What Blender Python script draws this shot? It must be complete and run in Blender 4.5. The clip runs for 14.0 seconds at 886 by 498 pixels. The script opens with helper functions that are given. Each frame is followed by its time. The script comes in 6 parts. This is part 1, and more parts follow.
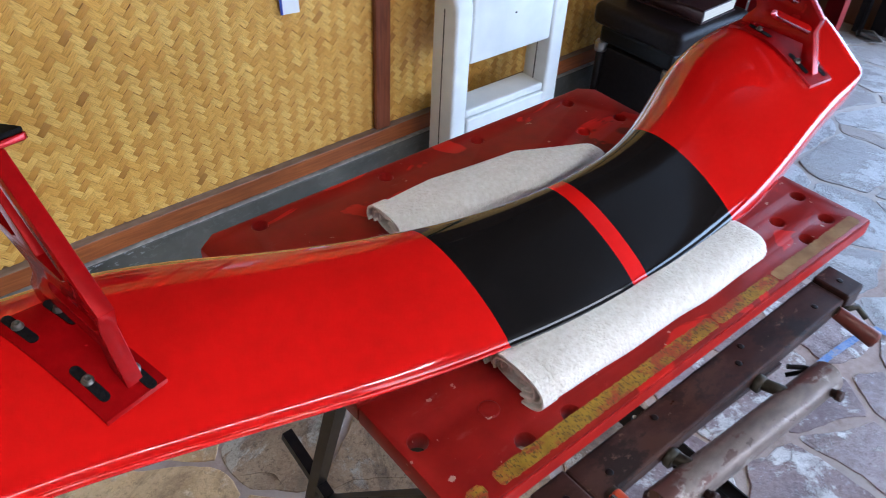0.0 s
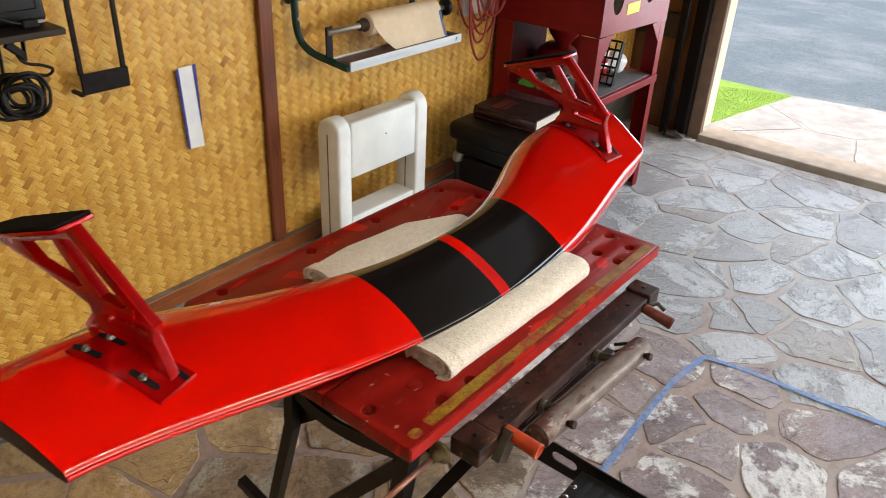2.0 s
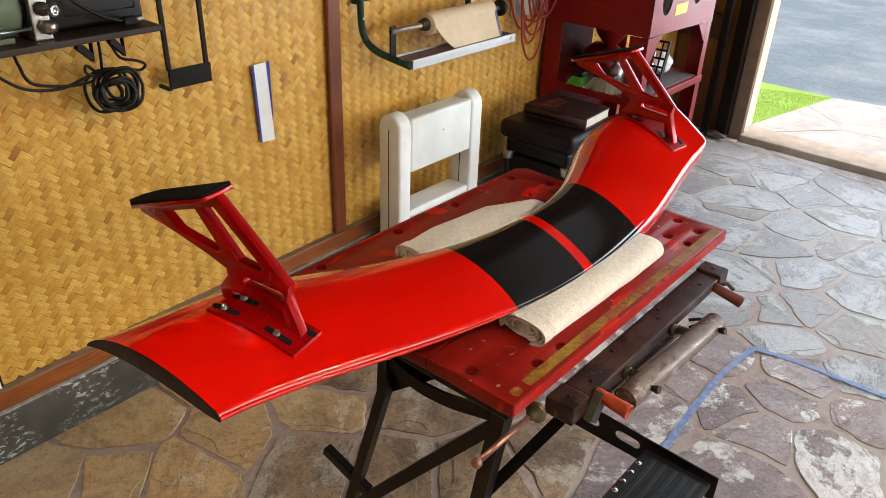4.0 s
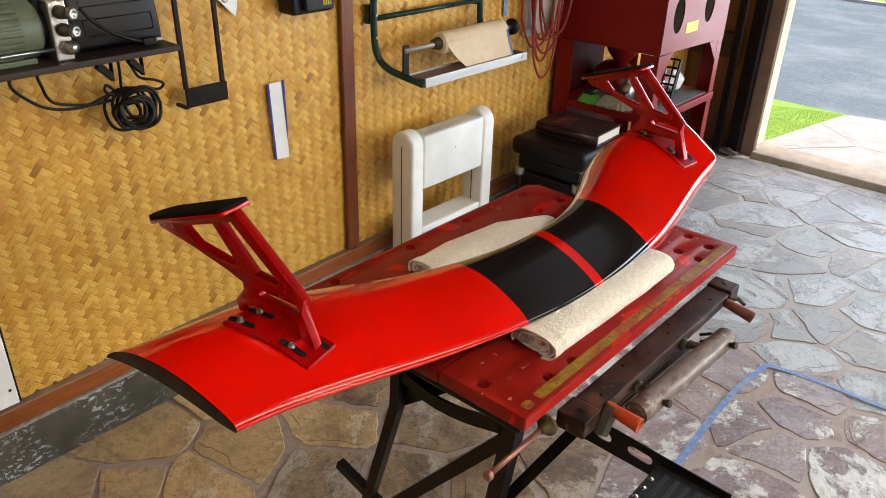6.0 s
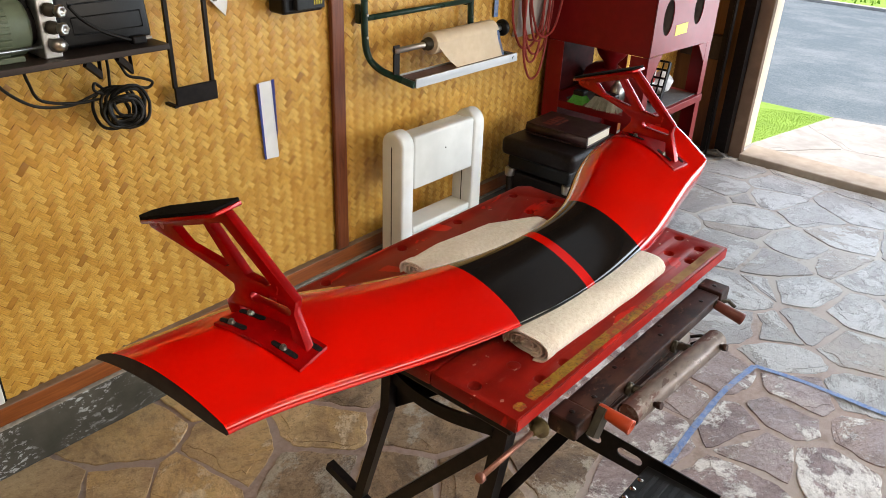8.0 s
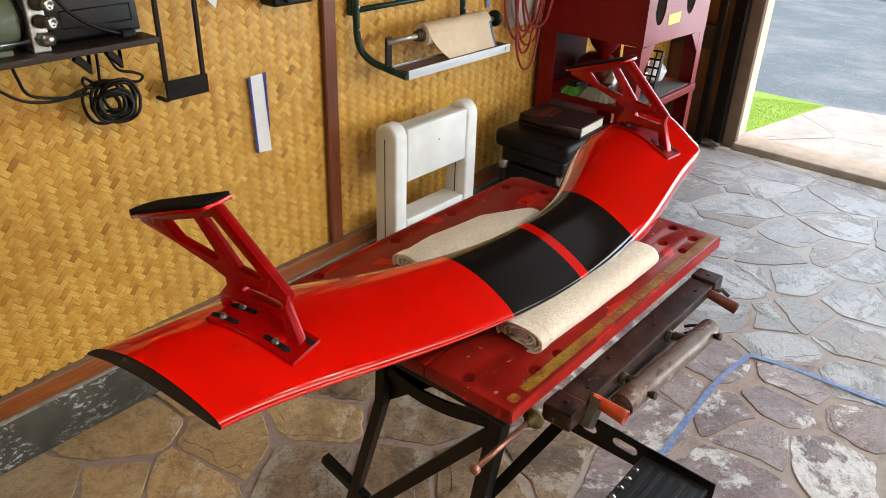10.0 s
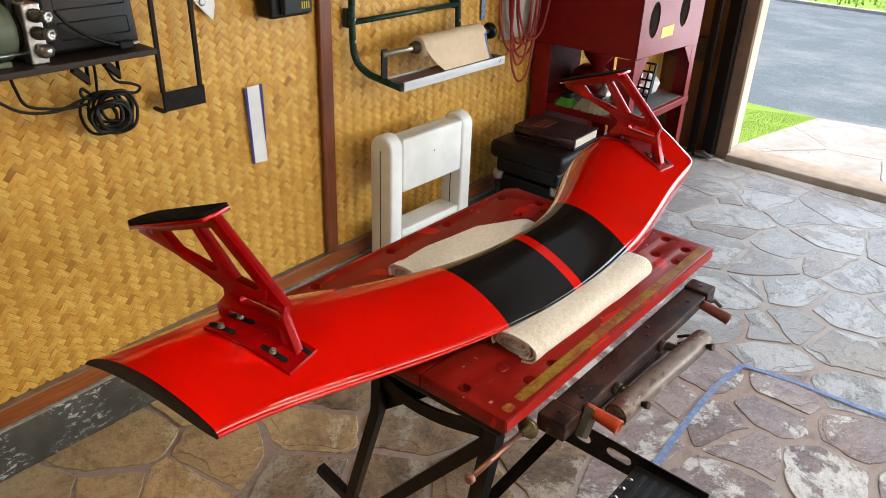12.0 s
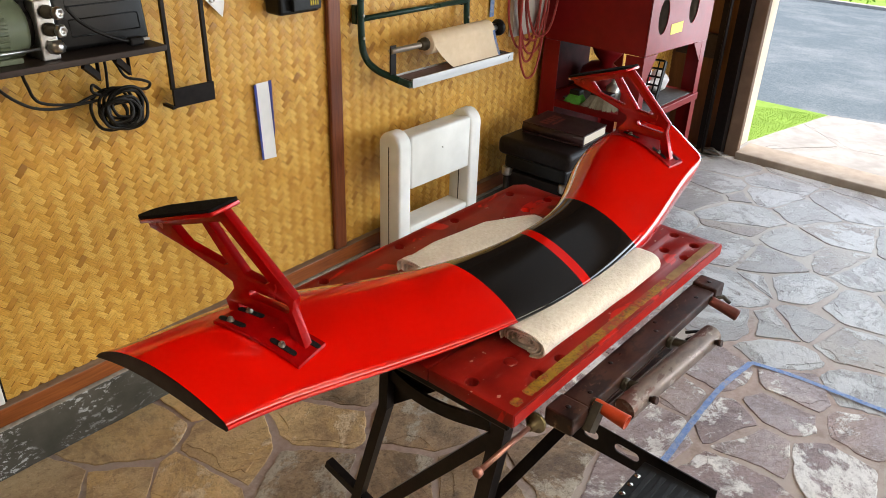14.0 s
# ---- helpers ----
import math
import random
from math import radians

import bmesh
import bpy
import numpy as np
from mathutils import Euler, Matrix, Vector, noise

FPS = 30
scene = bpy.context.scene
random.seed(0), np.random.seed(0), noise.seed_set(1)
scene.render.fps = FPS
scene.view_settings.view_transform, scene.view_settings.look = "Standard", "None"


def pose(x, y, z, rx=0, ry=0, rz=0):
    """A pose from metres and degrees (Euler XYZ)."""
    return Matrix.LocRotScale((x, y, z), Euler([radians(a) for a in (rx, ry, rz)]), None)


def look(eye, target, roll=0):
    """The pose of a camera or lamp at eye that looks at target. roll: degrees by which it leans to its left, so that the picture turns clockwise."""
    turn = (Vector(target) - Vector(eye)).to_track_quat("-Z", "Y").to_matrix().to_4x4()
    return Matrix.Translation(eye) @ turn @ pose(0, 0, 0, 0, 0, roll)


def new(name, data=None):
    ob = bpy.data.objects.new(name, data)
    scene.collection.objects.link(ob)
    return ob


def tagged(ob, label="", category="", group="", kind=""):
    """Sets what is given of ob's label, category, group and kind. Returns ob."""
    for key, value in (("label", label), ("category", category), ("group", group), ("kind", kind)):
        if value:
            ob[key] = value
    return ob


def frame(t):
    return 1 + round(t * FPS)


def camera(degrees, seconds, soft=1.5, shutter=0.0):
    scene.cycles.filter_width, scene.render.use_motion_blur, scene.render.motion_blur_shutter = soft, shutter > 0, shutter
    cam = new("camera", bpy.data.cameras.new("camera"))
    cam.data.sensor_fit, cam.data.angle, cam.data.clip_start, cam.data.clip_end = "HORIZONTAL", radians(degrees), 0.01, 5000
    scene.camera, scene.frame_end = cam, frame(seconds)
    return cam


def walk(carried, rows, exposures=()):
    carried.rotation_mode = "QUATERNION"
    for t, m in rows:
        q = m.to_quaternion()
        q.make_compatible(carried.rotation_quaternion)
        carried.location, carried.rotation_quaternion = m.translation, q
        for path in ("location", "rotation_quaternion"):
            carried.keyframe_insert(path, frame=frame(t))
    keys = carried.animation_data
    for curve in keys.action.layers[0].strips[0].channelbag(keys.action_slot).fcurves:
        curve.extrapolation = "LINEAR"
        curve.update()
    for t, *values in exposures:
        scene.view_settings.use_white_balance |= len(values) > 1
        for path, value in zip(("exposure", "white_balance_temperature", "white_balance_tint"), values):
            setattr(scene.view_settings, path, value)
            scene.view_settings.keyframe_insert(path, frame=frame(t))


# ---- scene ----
cam = camera(60.2, 14.0, soft=0.8, shutter=0.3)
PATH = [
    (0, (0.079, 0.164, 1.406), (1.113, 1.315, 0.139), 3.4),
    (0.5, (0.01, 0.112, 1.431), (1.176, 1.198, 0.221), 2.8),
    (1, (-0.097, 0.086, 1.472), (1.246, 1.058, 0.354), 2.5),
    (1.5, (-0.138, -0.021, 1.495), (1.268, 0.971, 0.476), 4.6),
    (2, (-0.209, -0.053, 1.507), (1.172, 1.01, 0.526), 2.8),
    (2.5, (-0.317, -0.027, 1.501), (1.055, 1.045, 0.518), 0.8),
    (2.7, (-0.335, -0.023, 1.503), (1.041, 1.039, 0.514), 1.4),
    (5, (-0.358, -0.04, 1.504), (0.975, 1.114, 0.559), 2.1),
    (5.5, (-0.362, -0.041, 1.508), (0.974, 1.117, 0.574), 1.8),
    (6, (-0.367, -0.043, 1.508), (0.974, 1.112, 0.577), 1.7),
    (6.5, (-0.371, -0.046, 1.509), (0.976, 1.101, 0.576), 2.0),
    (7, (-0.372, -0.041, 1.508), (0.984, 1.096, 0.577), 2.4),
    (9.5, (-0.362, -0.034, 1.509), (1.006, 1.088, 0.577), 2.1),
    (10, (-0.363, -0.037, 1.506), (0.999, 1.079, 0.559), 2.0),
    (10.5, (-0.367, -0.042, 1.509), (0.998, 1.065, 0.555), 2.1),
    (11, (-0.37, -0.045, 1.51), (0.997, 1.062, 0.558), 2.2),
    (11.5, (-0.37, -0.046, 1.513), (1.005, 1.063, 0.575), 2.3),
    (12, (-0.372, -0.042, 1.513), (1.009, 1.072, 0.589), 2.3),
    (12.5, (-0.371, -0.043, 1.511), (1.009, 1.077, 0.593), 2.1),
    (13, (-0.37, -0.044, 1.51), (1.004, 1.077, 0.586), 2.0),
    (13.5, (-0.372, -0.047, 1.51), (0.993, 1.08, 0.578), 1.9),
    (14, (-0.376, -0.045, 1.51), (0.989, 1.083, 0.581), 2.1),
]
walk(cam, [(t, look(eye, target, roll)) for t, eye, target, roll in PATH], exposures=[(0, 1.05, 5100, 14), (0.6, 1.0, 5450, 13), (1.2, 0.92, 6300, 12), (2.2, 0.93, 6900, 13), (4.0, 0.98, 6900, 13), (14, 0.98, 6900, 13)])

# ---- light ----
world = bpy.data.worlds.new("world")
scene.world = world
world.use_nodes = True
_wn = world.node_tree.nodes
_sky = _wn.new("ShaderNodeTexSky")
_sky.sky_type, _sky.sun_disc = "NISHITA", False
_sky.sun_elevation, _sky.sun_rotation = radians(70), radians(166)
_sky.air_density, _sky.dust_density = 1.0, 3.0
world.node_tree.links.new(_sky.outputs[0], _wn["Background"].inputs[0])
_wn["Background"].inputs[1].default_value = 0.15

SUN_FROM = Vector((0.08, -0.32, 0.9))
sun = new("sun", bpy.data.lights.new("sun", "SUN"))
sun.data.energy, sun.data.angle, sun.data.color = 3.4, radians(6), (1.0, 0.96, 0.9)
sun.matrix_world = look(SUN_FROM * 20, (0, 0, 0))


def area(name, eye, target, w, h, power, colour):
    lamp = new(name, bpy.data.lights.new(name, "AREA"))
    lamp.data.shape, lamp.data.size, lamp.data.size_y = "RECTANGLE", w, h
    lamp.data.energy, lamp.data.color = power, colour
    lamp.matrix_world = look(eye, target)
    return lamp


# daylight through the big garage doorway, and fill through an added, unseen side window
area("doorway_daylight", (3.86, -1.0, 1.22), (0.0, -1.0, 0.95), 4.4, 1.46, 72, (0.72, 0.87, 1.0))
area("unseen_side_fill", (2.1, -3.42, 1.58), (1.2, 0.0, 0.8), 2.9, 1.2, 40, (1.0, 0.93, 0.82))

# ---- materials ----


def node(nt, kind, **vals):
    n = nt.nodes.new(kind)
    for k, val in vals.items():
        n.inputs[k.replace("_", " ")].default_value = val
    return n


def coords(nt, scale=(1, 1, 1), rot=(0, 0, 0), space="Object"):
    tc = nt.nodes.new("ShaderNodeTexCoord")
    mp = nt.nodes.new("ShaderNodeMapping")
    mp.inputs["Scale"].default_value = scale
    mp.inputs["Rotation"].default_value = rot
    nt.links.new(tc.outputs[space], mp.inputs[0])
    return mp.outputs[0]


def ramp(nt, src, stops):
    r = nt.nodes.new("ShaderNodeValToRGB")
    el = r.color_ramp.elements
    while len(el) < len(stops):
        el.new(0.5)
    for e, (p, c) in zip(el, stops):
        e.position = p
        e.color = (*c, 1) if len(c) == 3 else c
    nt.links.new(src, r.inputs[0])
    return r.outputs[0]


def noise_tex(nt, vec, scale, detail=4.0, rough=0.55, distortion=0.0):
    n = node(nt, "ShaderNodeTexNoise", Scale=scale, Detail=detail, Roughness=rough, Distortion=distortion)
    nt.links.new(vec, n.inputs["Vector"])
    return n.outputs["Fac"]


def mix(nt, fac, a, b, blend="MIX"):
    m = nt.nodes.new("ShaderNodeMix")
    m.data_type, m.blend_type = "RGBA", blend
    for sock, v in ((m.inputs[0], fac), (m.inputs[6], a), (m.inputs[7], b)):
        if isinstance(v, bpy.types.NodeSocket):
            nt.links.new(v, sock)
        elif isinstance(v, (int, float)):
            sock.default_value = v
        else:
            sock.default_value = (*v, 1)
    return m.outputs[2]


def bump(nt, bsdf, height, strength=0.3, distance=0.002):
    b = node(nt, "ShaderNodeBump", Strength=strength, Distance=distance)
    nt.links.new(height, b.inputs["Height"])
    nt.links.new(b.outputs[0], bsdf.inputs["Normal"])


def blank(name, rough=0.5, metal=0.0, coat=0.0):
    m = bpy.data.materials.new(name)
    m.use_nodes = True
    b = m.node_tree.nodes["Principled BSDF"]
    b.inputs["Roughness"].default_value = rough
    b.inputs["Metallic"].default_value = metal
    b.inputs["Coat Weight"].default_value = coat
    b.inputs["Coat Roughness"].default_value = 0.03
    b.inputs["Specular IOR Level"].default_value = 0.28
    return m, m.node_tree, b


def plain(name, c1, c2, scale=20, rough=0.5, metal=0.0, coat=0.0, relief=0.15, stain=3.0, stretch=(1, 1, 1), rvar=0.12, shine=0.28):
    """Two-scale mottled surface: fine grain between c1 and c2, broad stains, uneven gloss and fine relief."""
    m, nt, b = blank(name, rough, metal, coat)
    b.inputs["Specular IOR Level"].default_value = shine
    v = coords(nt, stretch)
    fine = noise_tex(nt, v, scale, 6)
    broad = noise_tex(nt, v, stain, 3)
    col = ramp(nt, fine, [(0.3, c1), (0.7, c2)])
    dark = tuple(x * 0.72 for x in c1)
    col = mix(nt, ramp(nt, broad, [(0.45, (0, 0, 0)), (0.75, (0.55, 0.55, 0.55))]), col, dark)
    nt.links.new(col, b.inputs["Base Color"])
    rr = node(nt, "ShaderNodeMapRange")
    rr.inputs[3].default_value, rr.inputs[4].default_value = max(0.02, rough - rvar), min(1, rough + rvar)
    nt.links.new(broad, rr.inputs[0])
    nt.links.new(rr.outputs[0], b.inputs["Roughness"])
    if relief:
        bump(nt, b, fine, relief, 0.001)
    return m


def gloss_paint(name, colour, rough=0.1, peel=0.02):
    m, nt, b = blank(name, rough, 0.0, 1.0)
    b.inputs["Specular IOR Level"].default_value = 0.1
    b.inputs["Coat IOR"].default_value = 1.4
    v = coords(nt)
    broad = noise_tex(nt, v, 2.5, 3)
    nt.links.new(mix(nt, ramp(nt, broad, [(0.35, (0, 0, 0)), (0.75, (1, 1, 1))]), colour, tuple(c * 0.88 for c in colour)), b.inputs["Base Color"])
    dust = noise_tex(nt, v, 160, 3)
    nt.links.new(ramp(nt, dust, [(0.5, (rough,) * 3), (0.8, (rough + 0.08,) * 3)]), b.inputs["Roughness"])
    bump(nt, b, noise_tex(nt, v, 55, 2), peel, 0.0006)
    return m


RED_GLOSS = gloss_paint("red_gloss_paint", (0.60, 0.0045, 0.0015), 0.085)
BLACK_GLOSS = gloss_paint("black_gloss_paint", (0.0075, 0.0065, 0.006), 0.10)
ANODISED = plain("red_anodised_metal", (0.33, 0.0012, 0.0014), (0.41, 0.0016, 0.0018), 90, 0.24, 0.4, 0.3, 0.03, stain=14, shine=0.25)
CAP_BLACK = plain("dull_end_black", (0.012, 0.009, 0.009), (0.03, 0.022, 0.02), 60, 0.5)
FELT = plain("black_felt", (0.004, 0.004, 0.004), (0.013, 0.012, 0.012), 400, 0.95, relief=0.6, shine=0.04)
STEEL = plain("bright_steel", (0.4, 0.39, 0.37), (0.55, 0.53, 0.5), 120, 0.28, 1.0)
BLACK_STEEL = plain("black_painted_steel", (0.005, 0.004, 0.004), (0.014, 0.010, 0.009), 45, 0.42, shine=0.13)
OLIVE_STEEL = plain("oily_olive_steel", (0.025, 0.021, 0.014), (0.075, 0.062, 0.042), 35, 0.5, 0.2)
GUNMETAL = plain("dull_steel_fitting", (0.12, 0.11, 0.10), (0.26, 0.245, 0.225), 60, 0.45, 0.5)
DARK_BOLT = plain("oily_bolt_steel", (0.10, 0.09, 0.08), (0.2, 0.185, 0.165), 80, 0.3, 0.9)
BRIGHT_RED = plain("bright_red_paint", (0.34, 0.010, 0.006), (0.46, 0.016, 0.008), 60, 0.4, shine=0.2, stain=16)
BRASS = plain("dull_brass", (0.16, 0.125, 0.06), (0.27, 0.22, 0.12), 60, 0.42, 0.7)
COPPER = plain("copper_rod", (0.34, 0.15, 0.115), (0.46, 0.25, 0.2), 60, 0.38, 0.7)
MAROON_PLASTIC = plain("maroon_plastic", (0.10, 0.022, 0.015), (0.16, 0.036, 0.024), 40, 0.38)
ORANGE = plain("orange_red_plastic", (0.38, 0.042, 0.012), (0.50, 0.065, 0.02), 40, 0.4)
BLACK_PLASTIC = plain("black_plastic", (0.003, 0.003, 0.003), (0.007, 0.007, 0.008), 90, 0.36, shine=0.2)
GREY_PLASTIC = plain("dark_grey_plastic", (0.010, 0.011, 0.012), (0.021, 0.023, 0.025), 80, 0.42, shine=0.2)
WHITE_PLASTIC = plain("white_plastic", (0.71, 0.735, 0.71), (0.81, 0.83, 0.81), 14, 0.38, relief=0.05)
VINYL = plain("black_vinyl", (0.007, 0.005, 0.005), (0.016, 0.012, 0.012), 70, 0.42, relief=0.3, shine=0.14)
RUBBER = plain("black_rubber_cord", (0.006, 0.006, 0.005), (0.013, 0.012, 0.011), 60, 0.4, shine=0.18)
RED_RUBBER = plain("red_rubber_hose", (0.28, 0.035, 0.03), (0.38, 0.055, 0.045), 40, 0.5)
GREEN_STEEL = plain("dark_green_enamel", (0.008, 0.028, 0.02), (0.016, 0.045, 0.033), 40, 0.28)
ALU = plain("aluminium", (0.46, 0.46, 0.45), (0.58, 0.58, 0.57), 50, 0.34, 0.9, stretch=(0.1, 1, 1))
KRAFT = plain("kraft_paper", (0.60, 0.47, 0.32), (0.68, 0.55, 0.39), 30, 0.75)
BROWN_STRIP = plain("brown_felt_strip", (0.14, 0.085, 0.075), (0.2, 0.13, 0.115), 60, 0.7)
MOTOR_GREEN = plain("grey_green_enamel", (0.10, 0.125, 0.08), (0.15, 0.18, 0.12), 30, 0.4)
CABINET_RED = plain("red_enamel_steel", (0.175, 0.0035, 0.005), (0.215, 0.005, 0.007), 25, 0.42, relief=0.06, shine=0.22)
# darker copy of the cabinet red, with the shade under the box in it
SHADED_RED = plain("shaded_red_steel", (0.03, 0.004, 0.005), (0.06, 0.008, 0.009), 25, 0.6, shine=0.1)
SHELF_GREY = plain("grey_shelf_mat", (0.09, 0.085, 0.085), (0.15, 0.14, 0.14), 60, 0.65)
YELLOW = plain("yellow_label", (0.62, 0.46, 0.03), (0.7, 0.54, 0.05), 30, 0.5)
WHITE_PAPER = plain("white_paper", (0.72, 0.73, 0.74), (0.82, 0.82, 0.82), 20, 0.6)
WALL_TAPE = plain("dark_blue_tape", (0.02, 0.03, 0.2), (0.04, 0.06, 0.28), 50, 0.6)
CREAM = plain("cream_painted_wood", (0.74, 0.67, 0.55), (0.82, 0.75, 0.63), 18, 0.5)
PLASTER = plain("grey_white_plaster", (0.5, 0.5, 0.48), (0.6, 0.6, 0.57), 12, 0.8)
SILL_PAINT = plain("worn_beige_sill_paint", (0.26, 0.22, 0.18), (0.38, 0.335, 0.28), 14, 0.55)
CONCRETE = plain("pale_concrete", (0.27, 0.268, 0.26), (0.40, 0.398, 0.39), 9, 0.85, relief=0.5)
GREEN_BRISTLE = plain("green_bristle", (0.055, 0.25, 0.02), (0.10, 0.34, 0.04), 100, 0.7)
STRAW = plain("straw_bristle", (0.26, 0.23, 0.165), (0.40, 0.36, 0.27), 100, 0.8)
SLEEVE = plain("dusty_grey_rubber", (0.03, 0.024, 0.018), (0.06, 0.05, 0.04), 40, 0.7)
LEATHER = plain("dark_red_book_cloth", (0.018, 0.008, 0.008), (0.045, 0.018, 0.018), 40, 0.42, stain=22)
PAGES = plain("book_pages", (0.55, 0.5, 0.4), (0.68, 0.62, 0.52), 200, 0.8, stretch=(0.05, 0.05, 1))
GILT = plain("faded_red_lettering", (0.11, 0.022, 0.015), (0.18, 0.04, 0.025), 30, 0.4)


def worn(name, base, layers, rough=0.5, metal=0.0, stretch=(1, 1, 1)):
    """A base colour with sharp-edged patches over it: (colour, scale, threshold, amount)."""
    m, nt, b = blank(name, rough, metal)
    v = coords(nt, stretch)
    col = mix(nt, ramp(nt, noise_tex(nt, v, 90, 5), [(0.35, (0, 0, 0)), (0.65, (1, 1, 1))]), tuple(c * 0.8 for c in base), tuple(c * 1.2 for c in base))
    for colour, scale, edge, most in layers:
        col = mix(nt, ramp(nt, noise_tex(nt, v, scale, 8, 0.68), [(edge, (0, 0, 0)), (edge + 0.05, (most,) * 3)]), col, colour)
    nt.links.new(col, b.inputs["Base Color"])
    nt.links.new(ramp(nt, noise_tex(nt, v, 30, 5), [(0.3, (max(rough - 0.15, 0.05),) * 3), (0.7, (min(rough + 0.2, 1.0),) * 3)]), b.inputs["Roughness"])
    bump(nt, b, noise_tex(nt, v, 120, 5), 0.2, 0.0008)
    return m


PIPE_STEEL = worn("worn_steel_pipe", (0.19, 0.15, 0.13), [((0.10, 0.036, 0.026), 24, 0.50, 0.85), ((0.06, 0.025, 0.02), 45, 0.60, 0.8), ((0.46, 0.42, 0.39), 34, 0.60, 0.7)], 0.42, 0.35, (0.5, 1, 1))
BROWN_STEEL = worn("scuffed_brown_painted_steel", (0.034, 0.013, 0.009), [((0.062, 0.028, 0.018), 9, 0.50, 0.8), ((0.010, 0.006, 0.005), 22, 0.52, 0.85), ((0.15, 0.09, 0.06), 55, 0.62, 0.8), ((0.30, 0.25, 0.21), 110, 0.68, 0.7)], 0.42, 0.0, (0.5, 1, 1))
BLUE_TAPE = worn("blue_masking_tape", (0.13, 0.22, 0.46), [((0.30, 0.36, 0.50), 60, 0.48, 0.6), ((0.34, 0.30, 0.29), 14, 0.56, 0.8), ((0.05, 0.10, 0.30), 90, 0.56, 0.5)], 0.6)


def wood(name, dark, light, grain=(3, 40, 40), rough=0.4):
    m, nt, b = blank(name, rough, 0.0, 0.05)
    v = coords(nt, grain)
    g = noise_tex(nt, v, 2.2, 8, 0.62, 0.6)
    big = noise_tex(nt, coords(nt), 2.6, 3)
    col = ramp(nt, g, [(0.25, dark), (0.75, light)])
    col = mix(nt, ramp(nt, big, [(0.45, (0, 0, 0)), (0.8, (0.6, 0.6, 0.6))]), col, tuple(c * 0.55 for c in dark))
    nt.links.new(col, b.inputs["Base Color"])
    bump(nt, b, g, 0.2, 0.001)
    return m


TRIM_WOOD = wood("redwood_trim", (0.16, 0.038, 0.009), (0.38, 0.12, 0.03))
POST_WOOD = wood("redwood_batten", (0.10, 0.026, 0.010), (0.24, 0.07, 0.028), (40, 40, 3))
JAMB_BROWN = plain("brown_painted_jamb", (0.19, 0.13, 0.09), (0.26, 0.18, 0.13), 18, 0.5)
PANEL_WOOD = wood("dark_varnished_panel", (0.016, 0.007, 0.003), (0.06, 0.024, 0.009), (3, 3, 1.2), 0.3)
DOOR_PANEL = wood("brown_varnished_boards", (0.07, 0.03, 0.012), (0.22, 0.10, 0.04), (12, 12, 1.2), 0.35)
SHELF_WOOD = wood("dark_shelf_board", (0.018, 0.012, 0.010), (0.045, 0.03, 0.024), (3, 40, 40), 0.5)


def worn_bench():
    """Dull red paint, rubbed brighter in streaks and dusty, over the board."""
    m, nt, b = blank("worn_red_bench_paint", 0.4)
    b.inputs["Specular IOR Level"].default_value = 0.16
    v = coords(nt)
    col = ramp(nt, noise_tex(nt, v, 18, 6), [(0.3, (0.17, 0.006, 0.004)), (0.75, (0.27, 0.010, 0.006))])
    fresh = ramp(nt, noise_tex(nt, coords(nt, (1.0, 1.6, 1)), 7, 3, 0.5, 1.2), [(0.605, (0, 0, 0)), (0.63, (1, 1, 1))])
    col = mix(nt, fresh, col, (0.50, 0.012, 0.006))
    dust = ramp(nt, noise_tex(nt, coords(nt, (1, 3, 1)), 11, 8, 0.7), [(0.62, (0, 0, 0)), (0.78, (0.35, 0.35, 0.35))])
    col = mix(nt, dust, col, (0.33, 0.15, 0.12))
    chips = ramp(nt, noise_tex(nt, v, 70, 3), [(0.71, (0, 0, 0)), (0.73, (1, 1, 1))])
    col = mix(nt, chips, col, (0.4, 0.25, 0.18))
    nt.links.new(col, b.inputs["Base Color"])
    nt.links.new(ramp(nt, noise_tex(nt, v, 5, 4), [(0.3, (0.3,) * 3), (0.7, (0.52,) * 3)]), b.inputs["Roughness"])
    bump(nt, b, noise_tex(nt, v, 40, 5), 0.12, 0.001)
    return m


BENCH_RED = worn_bench()


def ruler_yellow():
    m, nt, b = blank("worn_yellow_ruler_strip", 0.5)
    v = coords(nt)
    col = ramp(nt, noise_tex(nt, v, 60, 5), [(0.3, (0.19, 0.105, 0.008)), (0.7, (0.34, 0.205, 0.013))])
    worn = ramp(nt, noise_tex(nt, coords(nt, (0.7, 1.2, 1)), 22, 9, 0.75), [(0.475, (0, 0, 0)), (0.56, (0.9, 0.9, 0.9))])
    col = mix(nt, worn, col, (0.26, 0.03, 0.014))
    specks = ramp(nt, noise_tex(nt, coords(nt, (1.0, 0.6, 1)), 430, 4), [(0.54, (0, 0, 0)), (0.60, (0.75, 0.75, 0.75))])
    col = mix(nt, specks, col, (0.07, 0.04, 0.015))
    nt.links.new(col, b.inputs["Base Color"])
    return m


RULER = ruler_yellow()
RULER_FADED = plain("faded_ruler_strip", (0.22, 0.11, 0.045), (0.36, 0.23, 0.10), 45, 0.6, stain=20, shine=0.15)


